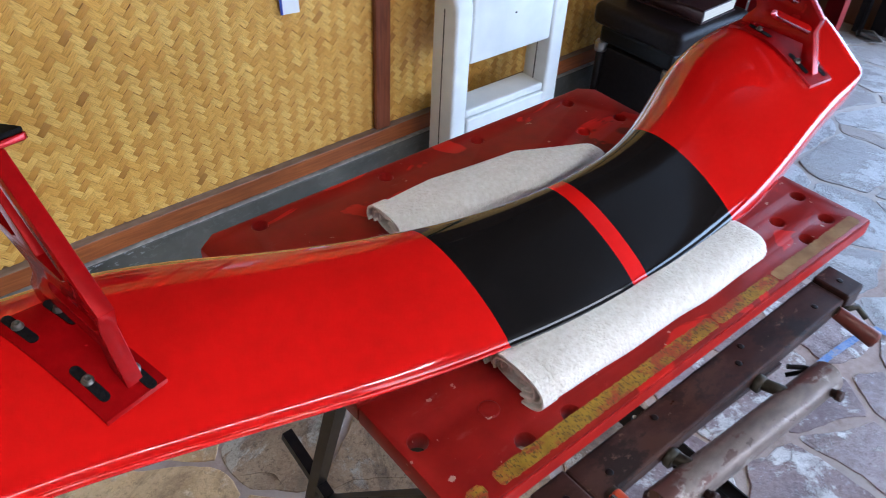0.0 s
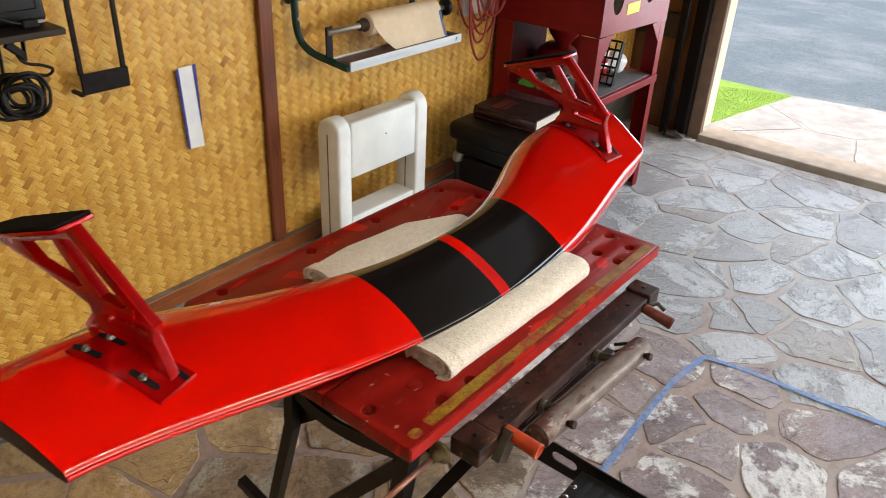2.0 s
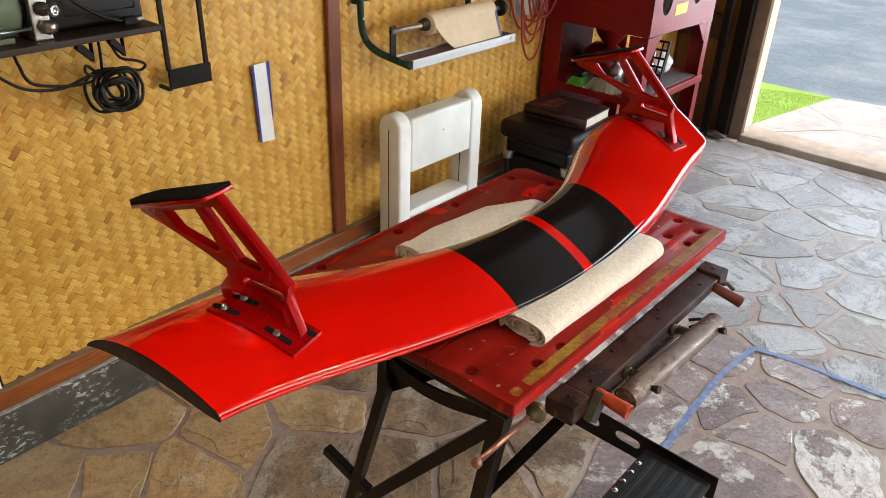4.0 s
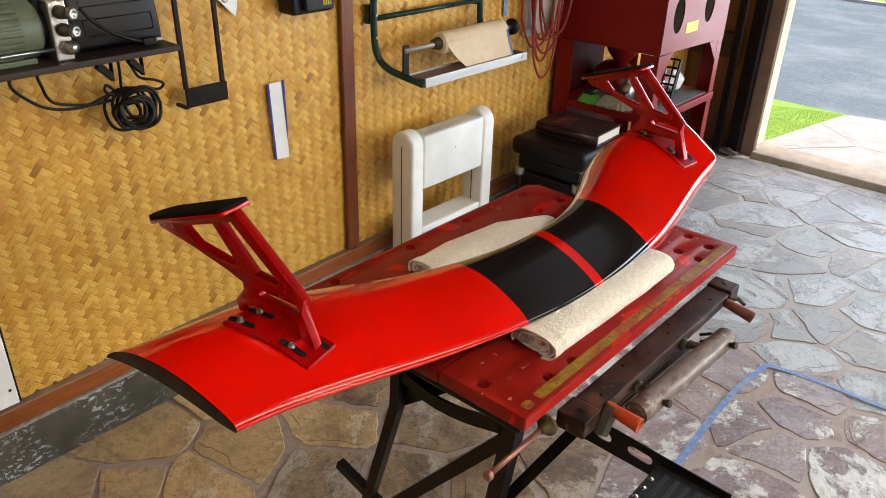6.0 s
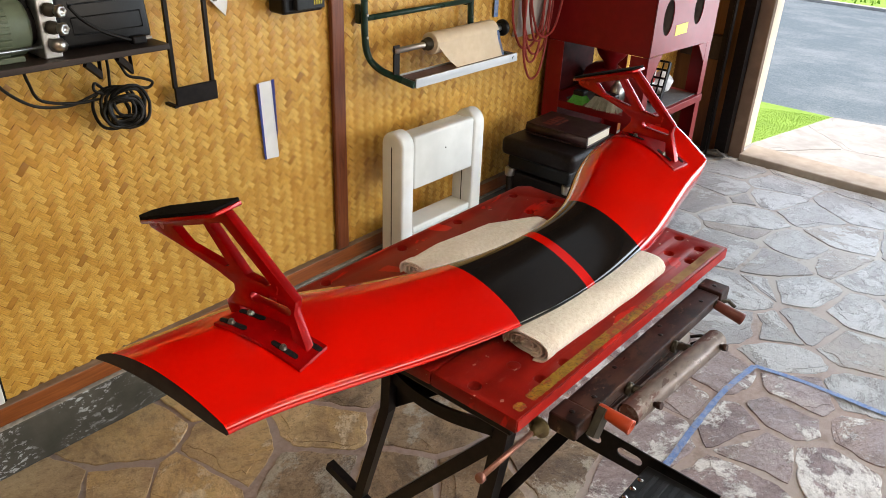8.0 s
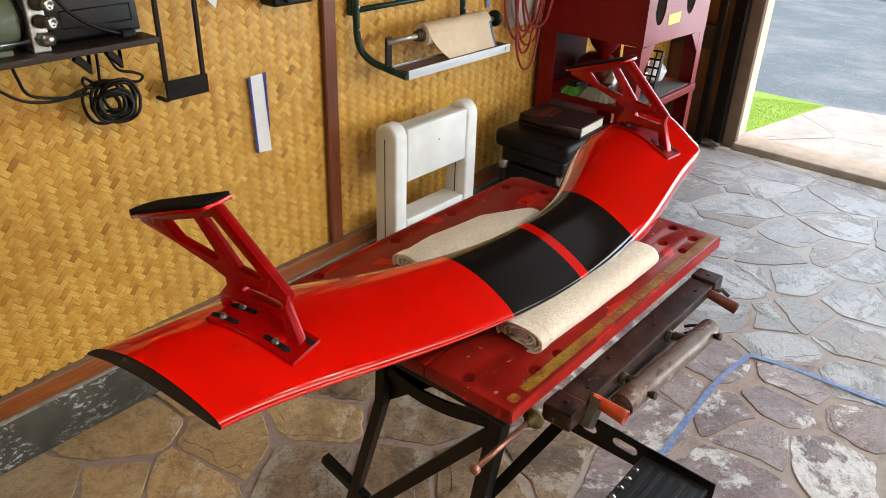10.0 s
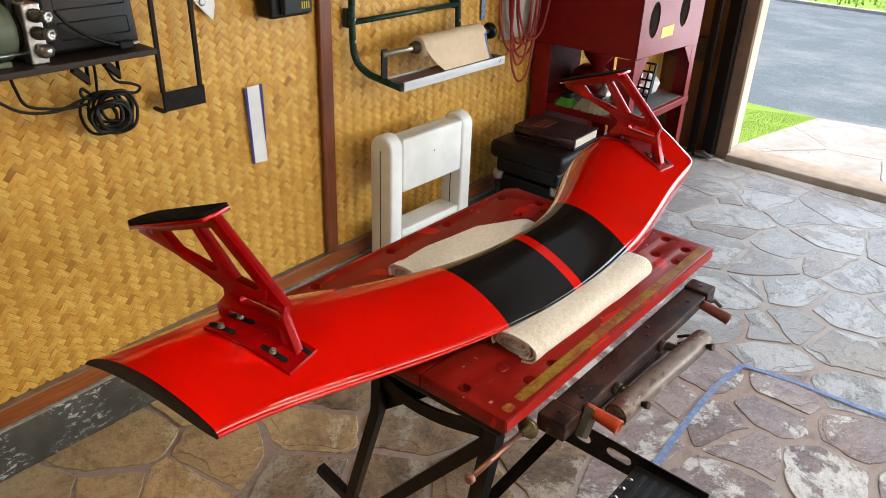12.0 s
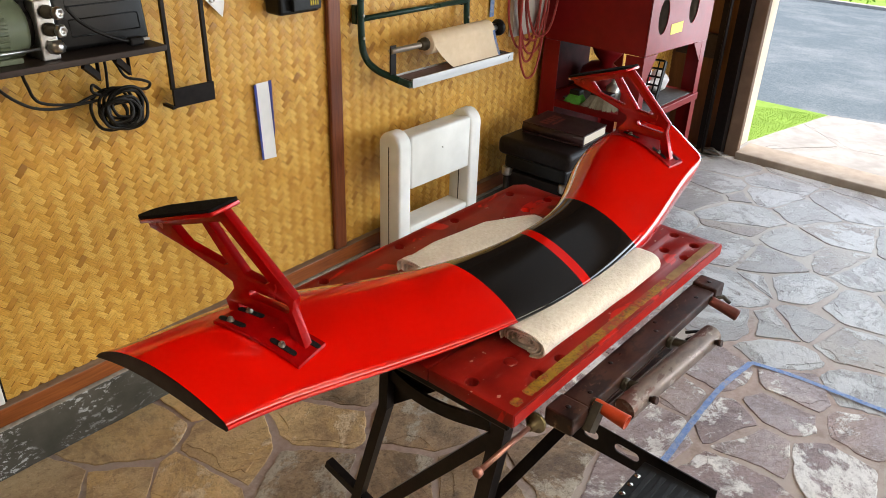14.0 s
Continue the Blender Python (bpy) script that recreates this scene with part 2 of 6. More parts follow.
def bamboo():
    """Split bamboo: each strip its own tone, with the sheen by direction painted in, fine fibre along it."""
    m, nt, b = blank("varnished_split_bamboo", 0.42, 0.0, 0.12)
    b.inputs["Coat Roughness"].default_value = 0.2
    tone = nt.nodes.new("ShaderNodeAttribute")
    tone.attribute_name = "tone"
    col = ramp(nt, tone.outputs["Fac"], [(0.0, (0.31, 0.135, 0.02)), (0.25, (0.52, 0.25, 0.035)), (0.6, (0.68, 0.375, 0.066)), (1.0, (0.80, 0.51, 0.125))])
    wp = nt.nodes.new("ShaderNodeUVMap")
    mp = nt.nodes.new("ShaderNodeMapping")
    mp.inputs["Scale"].default_value = (2, 26, 1)
    nt.links.new(wp.outputs[0], mp.inputs[0])
    g = noise_tex(nt, mp.outputs[0], 2.0, 5, 0.6)
    col = mix(nt, ramp(nt, g, [(0.36, (0.62, 0.62, 0.62)), (0.56, (0, 0, 0))]), col, (0.30, 0.14, 0.025))
    big = noise_tex(nt, coords(nt, space="Object"), 1.7, 3)
    col = mix(nt, ramp(nt, big, [(0.5, (0, 0, 0)), (0.8, (0.35, 0.35, 0.35))]), col, (0.34, 0.18, 0.04))
    nt.links.new(col, b.inputs["Base Color"])
    bump(nt, b, g, 0.25, 0.0008)
    return m


BAMBOO = bamboo()
BAMBOO_BACK = plain("bamboo_backing", (0.21, 0.095, 0.02), (0.30, 0.145, 0.036), 30, 0.7)


def kerb_concrete():
    m, nt, b = blank("dark_painted_kerb", 0.55)
    v = coords(nt)
    col = ramp(nt, noise_tex(nt, v, 9, 6), [(0.3, (0.045, 0.043, 0.034)), (0.7, (0.095, 0.091, 0.074))])
    flake = ramp(nt, noise_tex(nt, coords(nt, (1, 1, 1.6)), 48, 8, 0.72), [(0.555, (0, 0, 0)), (0.575, (1, 1, 1))])
    # the paint has come off in a stretch near the room's back end
    pos = nt.nodes.new("ShaderNodeSeparateXYZ")
    nt.links.new(v, pos.inputs[0])
    patch = mix(nt, 1.0, ramp(nt, noise_tex(nt, v, 5.3, 2), [(0.40, (0, 0, 0)), (0.52, (1, 1, 1))]), ramp(nt, pos.outputs[0], [(0.30, (1, 1, 1)), (0.55, (0.04, 0.04, 0.04))]), "MULTIPLY")
    mul = mix(nt, 1.0, flake, patch, "MULTIPLY")
    col = mix(nt, mul, col, (0.46, 0.48, 0.49))
    nt.links.new(col, b.inputs["Base Color"])
    bump(nt, b, noise_tex(nt, v, 22, 6), 0.35, 0.002)
    return m


KERB = kerb_concrete()
CRUST = plain("pale_mortar_crust", (0.22, 0.20, 0.17), (0.42, 0.39, 0.34), 60, 0.85, relief=0.5, stain=14)
RAIL_DUST = plain("dusty_rail_top", (0.16, 0.095, 0.06), (0.30, 0.215, 0.16), 40, 0.75, stain=12, stretch=(0.4, 1, 1))


def flagstone(name, palette, dark, dark_most, crust_colour, crust_edge, ochre_colour, ochre_most, speck):
    """Split quartzite: each slab its own tone, clouded, with ragged pale crust, layered clefts and gritty grain."""
    m, nt, b = blank(name, 0.5)
    b.inputs["Specular IOR Level"].default_value = 0.32
    inf = nt.nodes.new("ShaderNodeObjectInfo")
    geo = nt.nodes.new("ShaderNodeNewGeometry")
    cmb = nt.nodes.new("ShaderNodeCombineXYZ")

    def calc(op, x, y, z=0.0):
        n = nt.nodes.new("ShaderNodeMath")
        n.operation = op
        for sock, val in zip(n.inputs, (x, y, z)):
            if isinstance(val, bpy.types.NodeSocket):
                nt.links.new(val, sock)
            else:
                sock.default_value = val
        return n.outputs[0]

    def grey(lo, hi, most, src):
        return ramp(nt, src, [(lo, (0, 0, 0)), (hi, (most,) * 3)])
    rnd = inf.outputs["Random"]
    rnd2 = calc("FRACT", calc("MULTIPLY", rnd, 17.3), 0.0)
    nt.links.new(calc("MULTIPLY", rnd, 37.0), cmb.inputs[2])
    vec = nt.nodes.new("ShaderNodeVectorMath")
    nt.links.new(geo.outputs["Position"], vec.inputs[0])
    nt.links.new(cmb.outputs[0], vec.inputs[1])
    rot = nt.nodes.new("ShaderNodeVectorRotate")
    rot.rotation_type = "Z_AXIS"
    nt.links.new(vec.outputs[0], rot.inputs["Vector"])
    nt.links.new(calc("MULTIPLY", rnd2, 3.1), rot.inputs["Angle"])
    mp = nt.nodes.new("ShaderNodeMapping")
    mp.inputs["Scale"].default_value = (1, 1.35, 1)
    nt.links.new(rot.outputs[0], mp.inputs[0])
    p = mp.outputs[0]
    lay = nt.nodes.new("ShaderNodeMapping")
    lay.inputs["Scale"].default_value = (1, 3.4, 1)
    nt.links.new(rot.outputs[0], lay.inputs[0])
    col = ramp(nt, rnd, [(k / (len(palette) - 1), c) for k, c in enumerate(palette)])
    cloud = noise_tex(nt, p, 3.4, 10, 0.66, 0.35)
    col = mix(nt, ramp(nt, cloud, [(0.37, (dark_most,) * 3), (0.54, (0, 0, 0))]), col, dark)
    col = mix(nt, grey(0.50, 0.66, ochre_most, noise_tex(nt, p, 2.3, 6, 0.6)), col, ochre_colour)
    # pale crust in ragged islands, more of it on some slabs
    lime = calc("MULTIPLY_ADD", rnd2, 0.13, noise_tex(nt, p, 4.6, 14, 0.72, 0.25))
    crust = grey(crust_edge, crust_edge + 0.045, 0.92, lime)
    col = mix(nt, crust, col, crust_colour)
    # thin dark layer edges
    seam = noise_tex(nt, lay.outputs[0], 3.0, 9, 0.66, 0.3)
    col = mix(nt, ramp(nt, seam, [(0.365, (0.5, 0.5, 0.5)), (0.40, (0.12, 0.12, 0.12)), (0.47, (0, 0, 0))]), col, tuple(c * 0.8 for c in dark))
    # grit: dark pits and pale flecks
    grit = noise_tex(nt, vec.outputs[0], 75, 8, 0.75)
    col = mix(nt, ramp(nt, grit, [(0.36, (speck,) * 3), (0.47, (0, 0, 0))]), col, tuple(c * 0.6 for c in dark))
    col = mix(nt, grey(0.56, 0.68, speck * 0.8, grit), col, crust_colour)
    mid = noise_tex(nt, p, 17, 9, 0.7)
    col = mix(nt, ramp(nt, mid, [(0.36, (speck * 0.9,) * 3), (0.48, (0, 0, 0))]), col, dark)
    nt.links.new(col, b.inputs["Base Color"])
    nt.links.new(ramp(nt, cloud, [(0.3, (0.34,) * 3), (0.7, (0.58,) * 3)]), b.inputs["Roughness"])
    step = calc("SNAP", calc("MULTIPLY_ADD", mid, 0.18, cloud), 0.07)
    rough_h = calc("MULTIPLY_ADD", step, 5.0, calc("MULTIPLY_ADD", grit, 0.5, mid))
    bump(nt, b, calc("MULTIPLY_ADD", crust, 0.45, rough_h), 0.75, 0.006)
    return m


STONE_PALE = flagstone("pale_bluish_flagstone", [(0.31, 0.305, 0.30), (0.40, 0.40, 0.395), (0.28, 0.262, 0.252), (0.37, 0.37, 0.37), (0.34, 0.30, 0.265)], (0.19, 0.168, 0.16), 0.5, (0.46, 0.463, 0.46), 0.565, (0.30, 0.245, 0.19), 0.35, 0.22)
STONE_PLUM = flagstone("plum_grey_flagstone", [(0.31, 0.235, 0.235), (0.41, 0.34, 0.33), (0.255, 0.18, 0.182), (0.37, 0.295, 0.275)], (0.13, 0.076, 0.074), 0.85, (0.74, 0.72, 0.69), 0.56, (0.34, 0.225, 0.16), 0.45, 0.45)
STONE_UMBER = flagstone("umber_flagstone", [(0.36, 0.25, 0.15), (0.43, 0.315, 0.20), (0.30, 0.21, 0.135), (0.40, 0.28, 0.16)], (0.095, 0.064, 0.046), 0.8, (0.46, 0.41, 0.33), 0.62, (0.30, 0.20, 0.11), 0.5, 0.6)
# tan stone, its colour also lifted for light missing on that floor
STONE_TAN_LIT = flagstone("lit_tan_flagstone", [(0.62, 0.44, 0.23), (0.72, 0.53, 0.29), (0.52, 0.385, 0.23), (0.68, 0.47, 0.22)], (0.26, 0.17, 0.10), 0.7, (0.74, 0.60, 0.40), 0.645, (0.62, 0.38, 0.14), 0.6, 0.5)


def mortar():
    """Sandy joint filler, pinkish brown in places and greyer in others."""
    m, nt, b = blank("sandy_mortar", 0.85)
    v = coords(nt)
    col = ramp(nt, noise_tex(nt, v, 45, 7, 0.7), [(0.3, (0.30, 0.215, 0.185)), (0.7, (0.44, 0.34, 0.295))])
    col = mix(nt, ramp(nt, noise_tex(nt, v, 1.1, 3), [(0.42, (0, 0, 0)), (0.6, (0.8, 0.8, 0.8))]), col, (0.40, 0.35, 0.315))
    # greyer towards the doorway
    pos = nt.nodes.new("ShaderNodeSeparateXYZ")
    nt.links.new(coords(nt, (0.25, 1, 1)), pos.inputs[0])
    col = mix(nt, ramp(nt, mix(nt, 0.3, pos.outputs[0], noise_tex(nt, v, 3, 4)), [(0.48, (0, 0, 0)), (0.58, (0.85, 0.85, 0.85))]), col, (0.40, 0.375, 0.345))
    col = mix(nt, ramp(nt, noise_tex(nt, v, 9, 8, 0.7), [(0.36, (0.5, 0.5, 0.5)), (0.46, (0, 0, 0))]), col, (0.17, 0.12, 0.10))
    nt.links.new(col, b.inputs["Base Color"])
    bump(nt, b, noise_tex(nt, v, 60, 6, 0.7), 0.5, 0.003)
    return m


MORTAR = mortar()


def terry():
    m, nt, b = blank("cream_terry_cloth", 0.95)
    v = coords(nt)
    col = ramp(nt, noise_tex(nt, v, 160, 4), [(0.3, (0.75, 0.68, 0.57)), (0.7, (0.90, 0.845, 0.75))])
    col = mix(nt, ramp(nt, noise_tex(nt, v, 9, 4), [(0.5, (0, 0, 0)), (0.75, (0.3, 0.3, 0.3))]), col, (0.55, 0.46, 0.36))
    nt.links.new(col, b.inputs["Base Color"])
    b.inputs["Sheen Weight"].default_value = 0.3
    bump(nt, b, noise_tex(nt, v, 260, 3), 0.9, 0.003)
    return m


TERRY = terry()


def asphalt():
    m, nt, b = blank("asphalt", 0.75)
    v = coords(nt)
    col = ramp(nt, noise_tex(nt, v, 60, 5), [(0.3, (0.07, 0.10, 0.122)), (0.7, (0.135, 0.17, 0.195))])
    col = mix(nt, ramp(nt, noise_tex(nt, coords(nt, (1.2, 0.8, 1)), 1.6, 9, 0.7), [(0.46, (0, 0, 0)), (0.7, (0.5, 0.5, 0.5))]), col, (0.27, 0.30, 0.32))
    nt.links.new(col, b.inputs["Base Color"])
    bump(nt, b, noise_tex(nt, v, 90, 4), 0.5, 0.006)
    return m


ASPHALT = asphalt()
GRASS_SOIL = plain("lawn_soil", (0.17, 0.30, 0.05), (0.24, 0.38, 0.075), 30, 0.9)


def blade_mat():
    m, nt, b = blank("grass_blades", 0.6)
    geo = nt.nodes.new("ShaderNodeNewGeometry")
    nt.links.new(ramp(nt, geo.outputs["Random Per Island"], [(0, (0.21, 0.36, 0.06)), (1, (0.32, 0.49, 0.10))]), b.inputs["Base Color"])
    return m


BLADES = blade_mat()


def glow(name, colour, strength):
    m, nt, b = blank(name, 0.4)
    b.inputs["Base Color"].default_value = (0.8, 0.8, 0.8, 1)
    b.inputs["Emission Color"].default_value = (*colour, 1)
    b.inputs["Emission Strength"].default_value = strength
    return m


TUBE_GLOW = glow("lit_tube", (1.0, 0.92, 0.78), 58.0)
# for the added batten only, which serves as fill
FILL_TUBE_GLOW = glow("fill_tube", (1.0, 0.9, 0.74), 27.0)

# ---- mesh helpers ----


def mesh_of(name, bm, mats, smooth=False):
    me = bpy.data.meshes.new(name)
    bm.normal_update()
    bm.to_mesh(me)
    bm.free()
    for m in mats if isinstance(mats, (list, tuple)) else [mats]:
        me.materials.append(m)
    if smooth:
        me.shade_smooth()
    return me


def thing(name, label, category, group="", kind="", at=(0, 0, 0), turn=0.0):
    ob = new(name)
    ob.empty_display_size = 0.05
    ob.matrix_world = pose(*at, 0, 0, turn)
    return tagged(ob, label, category, group, kind)


def part(name, bm, mats, parent, label="", smooth=False, autosmooth=None):
    me = mesh_of(name, bm, mats, smooth)
    if autosmooth:
        me.set_sharp_from_angle(angle=radians(autosmooth))
    ob = new(name, me)
    ob.parent = parent
    return tagged(ob, label)


def solid(name, bm, mats, label, category, kind="", group="", smooth=False, autosmooth=None):
    """A thing that is one mesh."""
    me = mesh_of(name, bm, mats, smooth)
    if autosmooth:
        me.set_sharp_from_angle(angle=radians(autosmooth))
    return tagged(new(name, me), label, category, group, kind)


def box(bm, lo, hi, bevel=0.0, m=None, seg=2):
    lo, hi = Vector(lo), Vector(hi)
    r = bmesh.ops.create_cube(bm, size=1.0, matrix=Matrix.Translation((lo + hi) / 2) @ Matrix.Diagonal((*(hi - lo), 1)))
    vs = r["verts"]
    if bevel:
        es = list({e for v in vs for e in v.link_edges})
        vs = list({v for f in bmesh.ops.bevel(bm, geom=es, offset=bevel, segments=seg, profile=0.5, affect="EDGES")["faces"] for v in f.verts} | {v for v in vs if v.is_valid})
    if m is not None:
        bmesh.ops.transform(bm, matrix=m, verts=vs)
    return vs


def boxm(lo, hi, bevel=0.0, m=None, seg=2):
    bm = bmesh.new()
    box(bm, lo, hi, bevel, m, seg)
    return bm


def tube(bm, pts, r, n=10, closed=False, caps=True, radii=None):
    """A round bar swept along points."""
    pts = [Vector(p) for p in pts]
    rings, up = [], None
    for i, p in enumerate(pts):
        a = pts[i - 1] if i or closed else p
        b = pts[(i + 1) % len(pts)] if i < len(pts) - 1 or closed else p
        t = (b - a).normalized()
        if up is None:
            up = t.orthogonal().normalized()
        up = (up - t * up.dot(t)).normalized()
        side = t.cross(up)
        rr = radii[i] if radii else r
        rings.append([bm.verts.new(p + (up * math.cos(k * math.tau / n) + side * math.sin(k * math.tau / n)) * rr) for k in range(n)])
    pairs = list(zip(rings, rings[1:])) + ([(rings[-1], rings[0])] if closed else [])
    for a, b in pairs:
        for k in range(n):
            f = bm.faces.new((a[k], a[(k + 1) % n], b[(k + 1) % n], b[k]))
            f.smooth = True
    if caps and not closed:
        bm.faces.new(rings[0][::-1])
        bm.faces.new(rings[-1])
    return bm


def bar(bm, pts, w, h, side=(1, 0, 0)):
    """A rectangular bar swept along points; w along side."""
    pts = [Vector(p) for p in pts]
    s = Vector(side).normalized()
    rings = []
    for i, p in enumerate(pts):
        t = (pts[min(i + 1, len(pts) - 1)] - pts[max(i - 1, 0)]).normalized()
        nrm = t.cross(s).normalized()
        rings.append([bm.verts.new(p + s * (w / 2 * a) + nrm * (h / 2 * b)) for a, b in ((-1, -1), (1, -1), (1, 1), (-1, 1))])
    for a, b in zip(rings, rings[1:]):
        for k in range(4):
            bm.faces.new((a[k], a[(k + 1) % 4], b[(k + 1) % 4], b[k]))
    bm.faces.new(rings[0][::-1])
    bm.faces.new(rings[-1])
    bmesh.ops.recalc_face_normals(bm, faces=bm.faces)
    return bm


def smooth_path(pts, n=8):
    """Catmull-Rom through points."""
    P = [Vector(p) for p in pts]
    P = [P[0] * 2 - P[1]] + P + [P[-1] * 2 - P[-2]]
    out = []
    for i in range(1, len(P) - 2):
        a, b, c, d = P[i - 1:i + 3]
        for k in range(n):
            t = k / n
            out.append(0.5 * ((2 * b) + (c - a) * t + (2 * a - 5 * b + 4 * c - d) * t * t + (3 * b - a - 3 * c + d) * t ** 3))
    out.append(P[-2])
    return out


def sheet_cut(outline, holes, thick, bevel, m):
    """A flat plate with holes cut through, from outlines in its own plane, moved by m. Returns a bmesh."""
    cu = bpy.data.curves.new("cut", "CURVE")
    cu.dimensions, cu.fill_mode, cu.extrude, cu.bevel_depth, cu.bevel_resolution = "2D", "BOTH", thick / 2 - bevel, bevel, 1
    cu.offset = -bevel
    for loop in [outline] + list(holes):
        sp = cu.splines.new("POLY")
        sp.points.add(len(loop) - 1)
        for q, (x, y) in zip(sp.points, loop):
            q.co = (x, y, 0, 1)
        sp.use_cyclic_u = True
    ob = bpy.data.objects.new("cut", cu)
    scene.collection.objects.link(ob)
    bpy.context.view_layer.update()
    me = bpy.data.meshes.new_from_object(ob.evaluated_get(bpy.context.evaluated_depsgraph_get()))
    bpy.data.objects.remove(ob)
    bpy.data.curves.remove(cu)
    bm = bmesh.new()
    bm.from_mesh(me)
    bpy.data.meshes.remove(me)
    bmesh.ops.transform(bm, matrix=m, verts=bm.verts)
    bmesh.ops.remove_doubles(bm, verts=bm.verts, dist=1e-5)
    bmesh.ops.recalc_face_normals(bm, faces=bm.faces)
    return bm


def ring(cx, cy, r, n=16, sx=1.0, sy=1.0):
    return [(cx + sx * r * math.cos(k * math.tau / n), cy + sy * r * math.sin(k * math.tau / n)) for k in range(n)]


def slot(ax, ay, bx, by, r, n=6):
    """A slot from a to b with round ends."""
    a = math.atan2(by - ay, bx - ax)
    out = [(bx + r * math.cos(a - math.pi / 2 + k * math.pi / n), by + r * math.sin(a - math.pi / 2 + k * math.pi / n)) for k in range(n + 1)]
    return out + [(ax + r * math.cos(a + math.pi / 2 + k * math.pi / n), ay + r * math.sin(a + math.pi / 2 + k * math.pi / n)) for k in range(n + 1)]


def turned(bm, profile, n=20, m=Matrix()):
    """A body of revolution about z from (radius, height) pairs."""
    rings = [[bm.verts.new(m @ Vector((r * math.cos(k * math.tau / n), r * math.sin(k * math.tau / n), z))) for k in range(n)] for r, z in profile]
    for a, b in zip(rings, rings[1:]):
        for k in range(n):
            f = bm.faces.new((a[k], a[(k + 1) % n], b[(k + 1) % n], b[k]))
            f.smooth = True
    bm.faces.new(rings[0][::-1])
    bm.faces.new(rings[-1])
    bmesh.ops.recalc_face_normals(bm, faces=bm.faces)
    return bm


ALONG_X = pose(0, 0, 0, 0, 90, 0)
ALONG_Y = pose(0, 0, 0, -90, 0, 0)

# ---- the room ----
WALL_Y, DOOR_X, BACK_X, SIDE_Y, TOP = 1.80, 3.90, -2.2, -3.5, 2.5
MAT_TOP = 1.6
JAMB_Y, DOOR_END, DOOR_TOP = 1.372, -3.3, 1.98

wall_north = solid("wall_north", boxm((BACK_X, WALL_Y + 0.012, 0.0), (DOOR_X + 0.14, WALL_Y + 0.14, TOP)), BAMBOO_BACK, "wall lined with woven split-bamboo matting", "wall", "structure")
# added above the view so that the wing reflects less bright bamboo
solid("wall_north_upper", boxm((BACK_X, WALL_Y + 0.001, MAT_TOP), (DOOR_X, WALL_Y + 0.0115, TOP - 0.001)), PANEL_WOOD, "unseen dark boarding, added to dim the reflections in the wing", "wall", "structure")
# closes the room out of view; kept dark to cut the bounced light
wall_west = solid("wall_west", boxm((BACK_X - 0.14, SIDE_Y, 0), (BACK_X, WALL_Y + 0.14, TOP)), PANEL_WOOD, "unseen back wall, dark to bounce little light", "wall", "structure")
ceiling = solid("ceiling", boxm((BACK_X - 0.14, SIDE_Y - 0.14, TOP), (DOOR_X + 0.14, WALL_Y + 0.14, TOP + 0.12)), PANEL_WOOD, "dark timber-boarded ceiling", "ceiling", "structure")
bm = boxm((DOOR_X, JAMB_Y + 0.0, 0), (DOOR_X + 0.14, WALL_Y + 0.012, TOP))
box(bm, (DOOR_X, DOOR_END, DOOR_TOP), (DOOR_X + 0.14, JAMB_Y, TOP))
box(bm, (DOOR_X, SIDE_Y, 0), (DOOR_X + 0.14, DOOR_END, TOP))
wall_east = solid("wall_east", bm, DOOR_PANEL, "dark varnished timber wall round the garage doorway", "wall", "structure")
# unseen south wall; its window is added to let the fill in
bm = boxm((BACK_X - 0.14, SIDE_Y - 0.14, 0), (0.6, SIDE_Y, TOP))
box(bm, (3.6, SIDE_Y - 0.14, 0), (DOOR_X + 0.14, SIDE_Y, TOP))
box(bm, (0.6, SIDE_Y - 0.14, 2.2), (3.6, SIDE_Y, TOP))
box(bm, (0.6, SIDE_Y - 0.14, 0), (3.6, SIDE_Y, 0.95))
wall_south = solid("wall_south", bm, PANEL_WOOD, "unseen wall, dark to bounce little light, with an added window", "wall", "structure")

# plinth, trim and batten of the bamboo wall
def dusty_top(bm):
    """The upper faces take the second material."""
    bm.normal_update()
    for f in bm.faces:
        f.material_index = 1 if f.normal.z > 0.6 else 0


def rising(bm, low):
    """The plinth and its rail climb a little towards the doorway above the given height."""
    for v in bm.verts:
        if v.co.z > low:
            v.co.z += 0.0165 * (v.co.x - 0.2)
    return bm


bm = rising(boxm((BACK_X, WALL_Y - 0.034, 0.0), (DOOR_X, WALL_Y + 0.011, 0.150), 0.006), 0.05)
dusty_top(bm)
solid("kerb_plinth", bm, [KERB, CRUST], "dark painted concrete plinth, paint flaking pale", "plinth", "structure")
bm = rising(boxm((BACK_X, WALL_Y - 0.021, 0.152), (DOOR_X, WALL_Y + 0.010, 0.205), 0.003), 0.05)
dusty_top(bm)
solid("baseboard", bm, [TRIM_WOOD, RAIL_DUST], "reddish-brown varnished timber base rail", "baseboard", "structure")
bm = boxm((1.240, WALL_Y - 0.018, 0.225), (1.291, WALL_Y - 0.0, TOP - 0.002), 0.004)
solid("wall_batten", bm, POST_WOOD, "reddish-brown timber batten between bamboo panels", "trim", "structure")

# ---- outside ----
ground = solid("ground", boxm((-500, -500, -0.4), (700, 500, -0.09)), ASPHALT, "weathered grey asphalt road and drive", "road", "structure")
bm = boxm((3.828, JAMB_Y - 4.6, -0.3), (4.04, JAMB_Y - 0.058, 0.045), 0.006)
solid("door_sill", bm, SILL_PAINT, "worn beige-painted timber door sill", "sill", "structure")

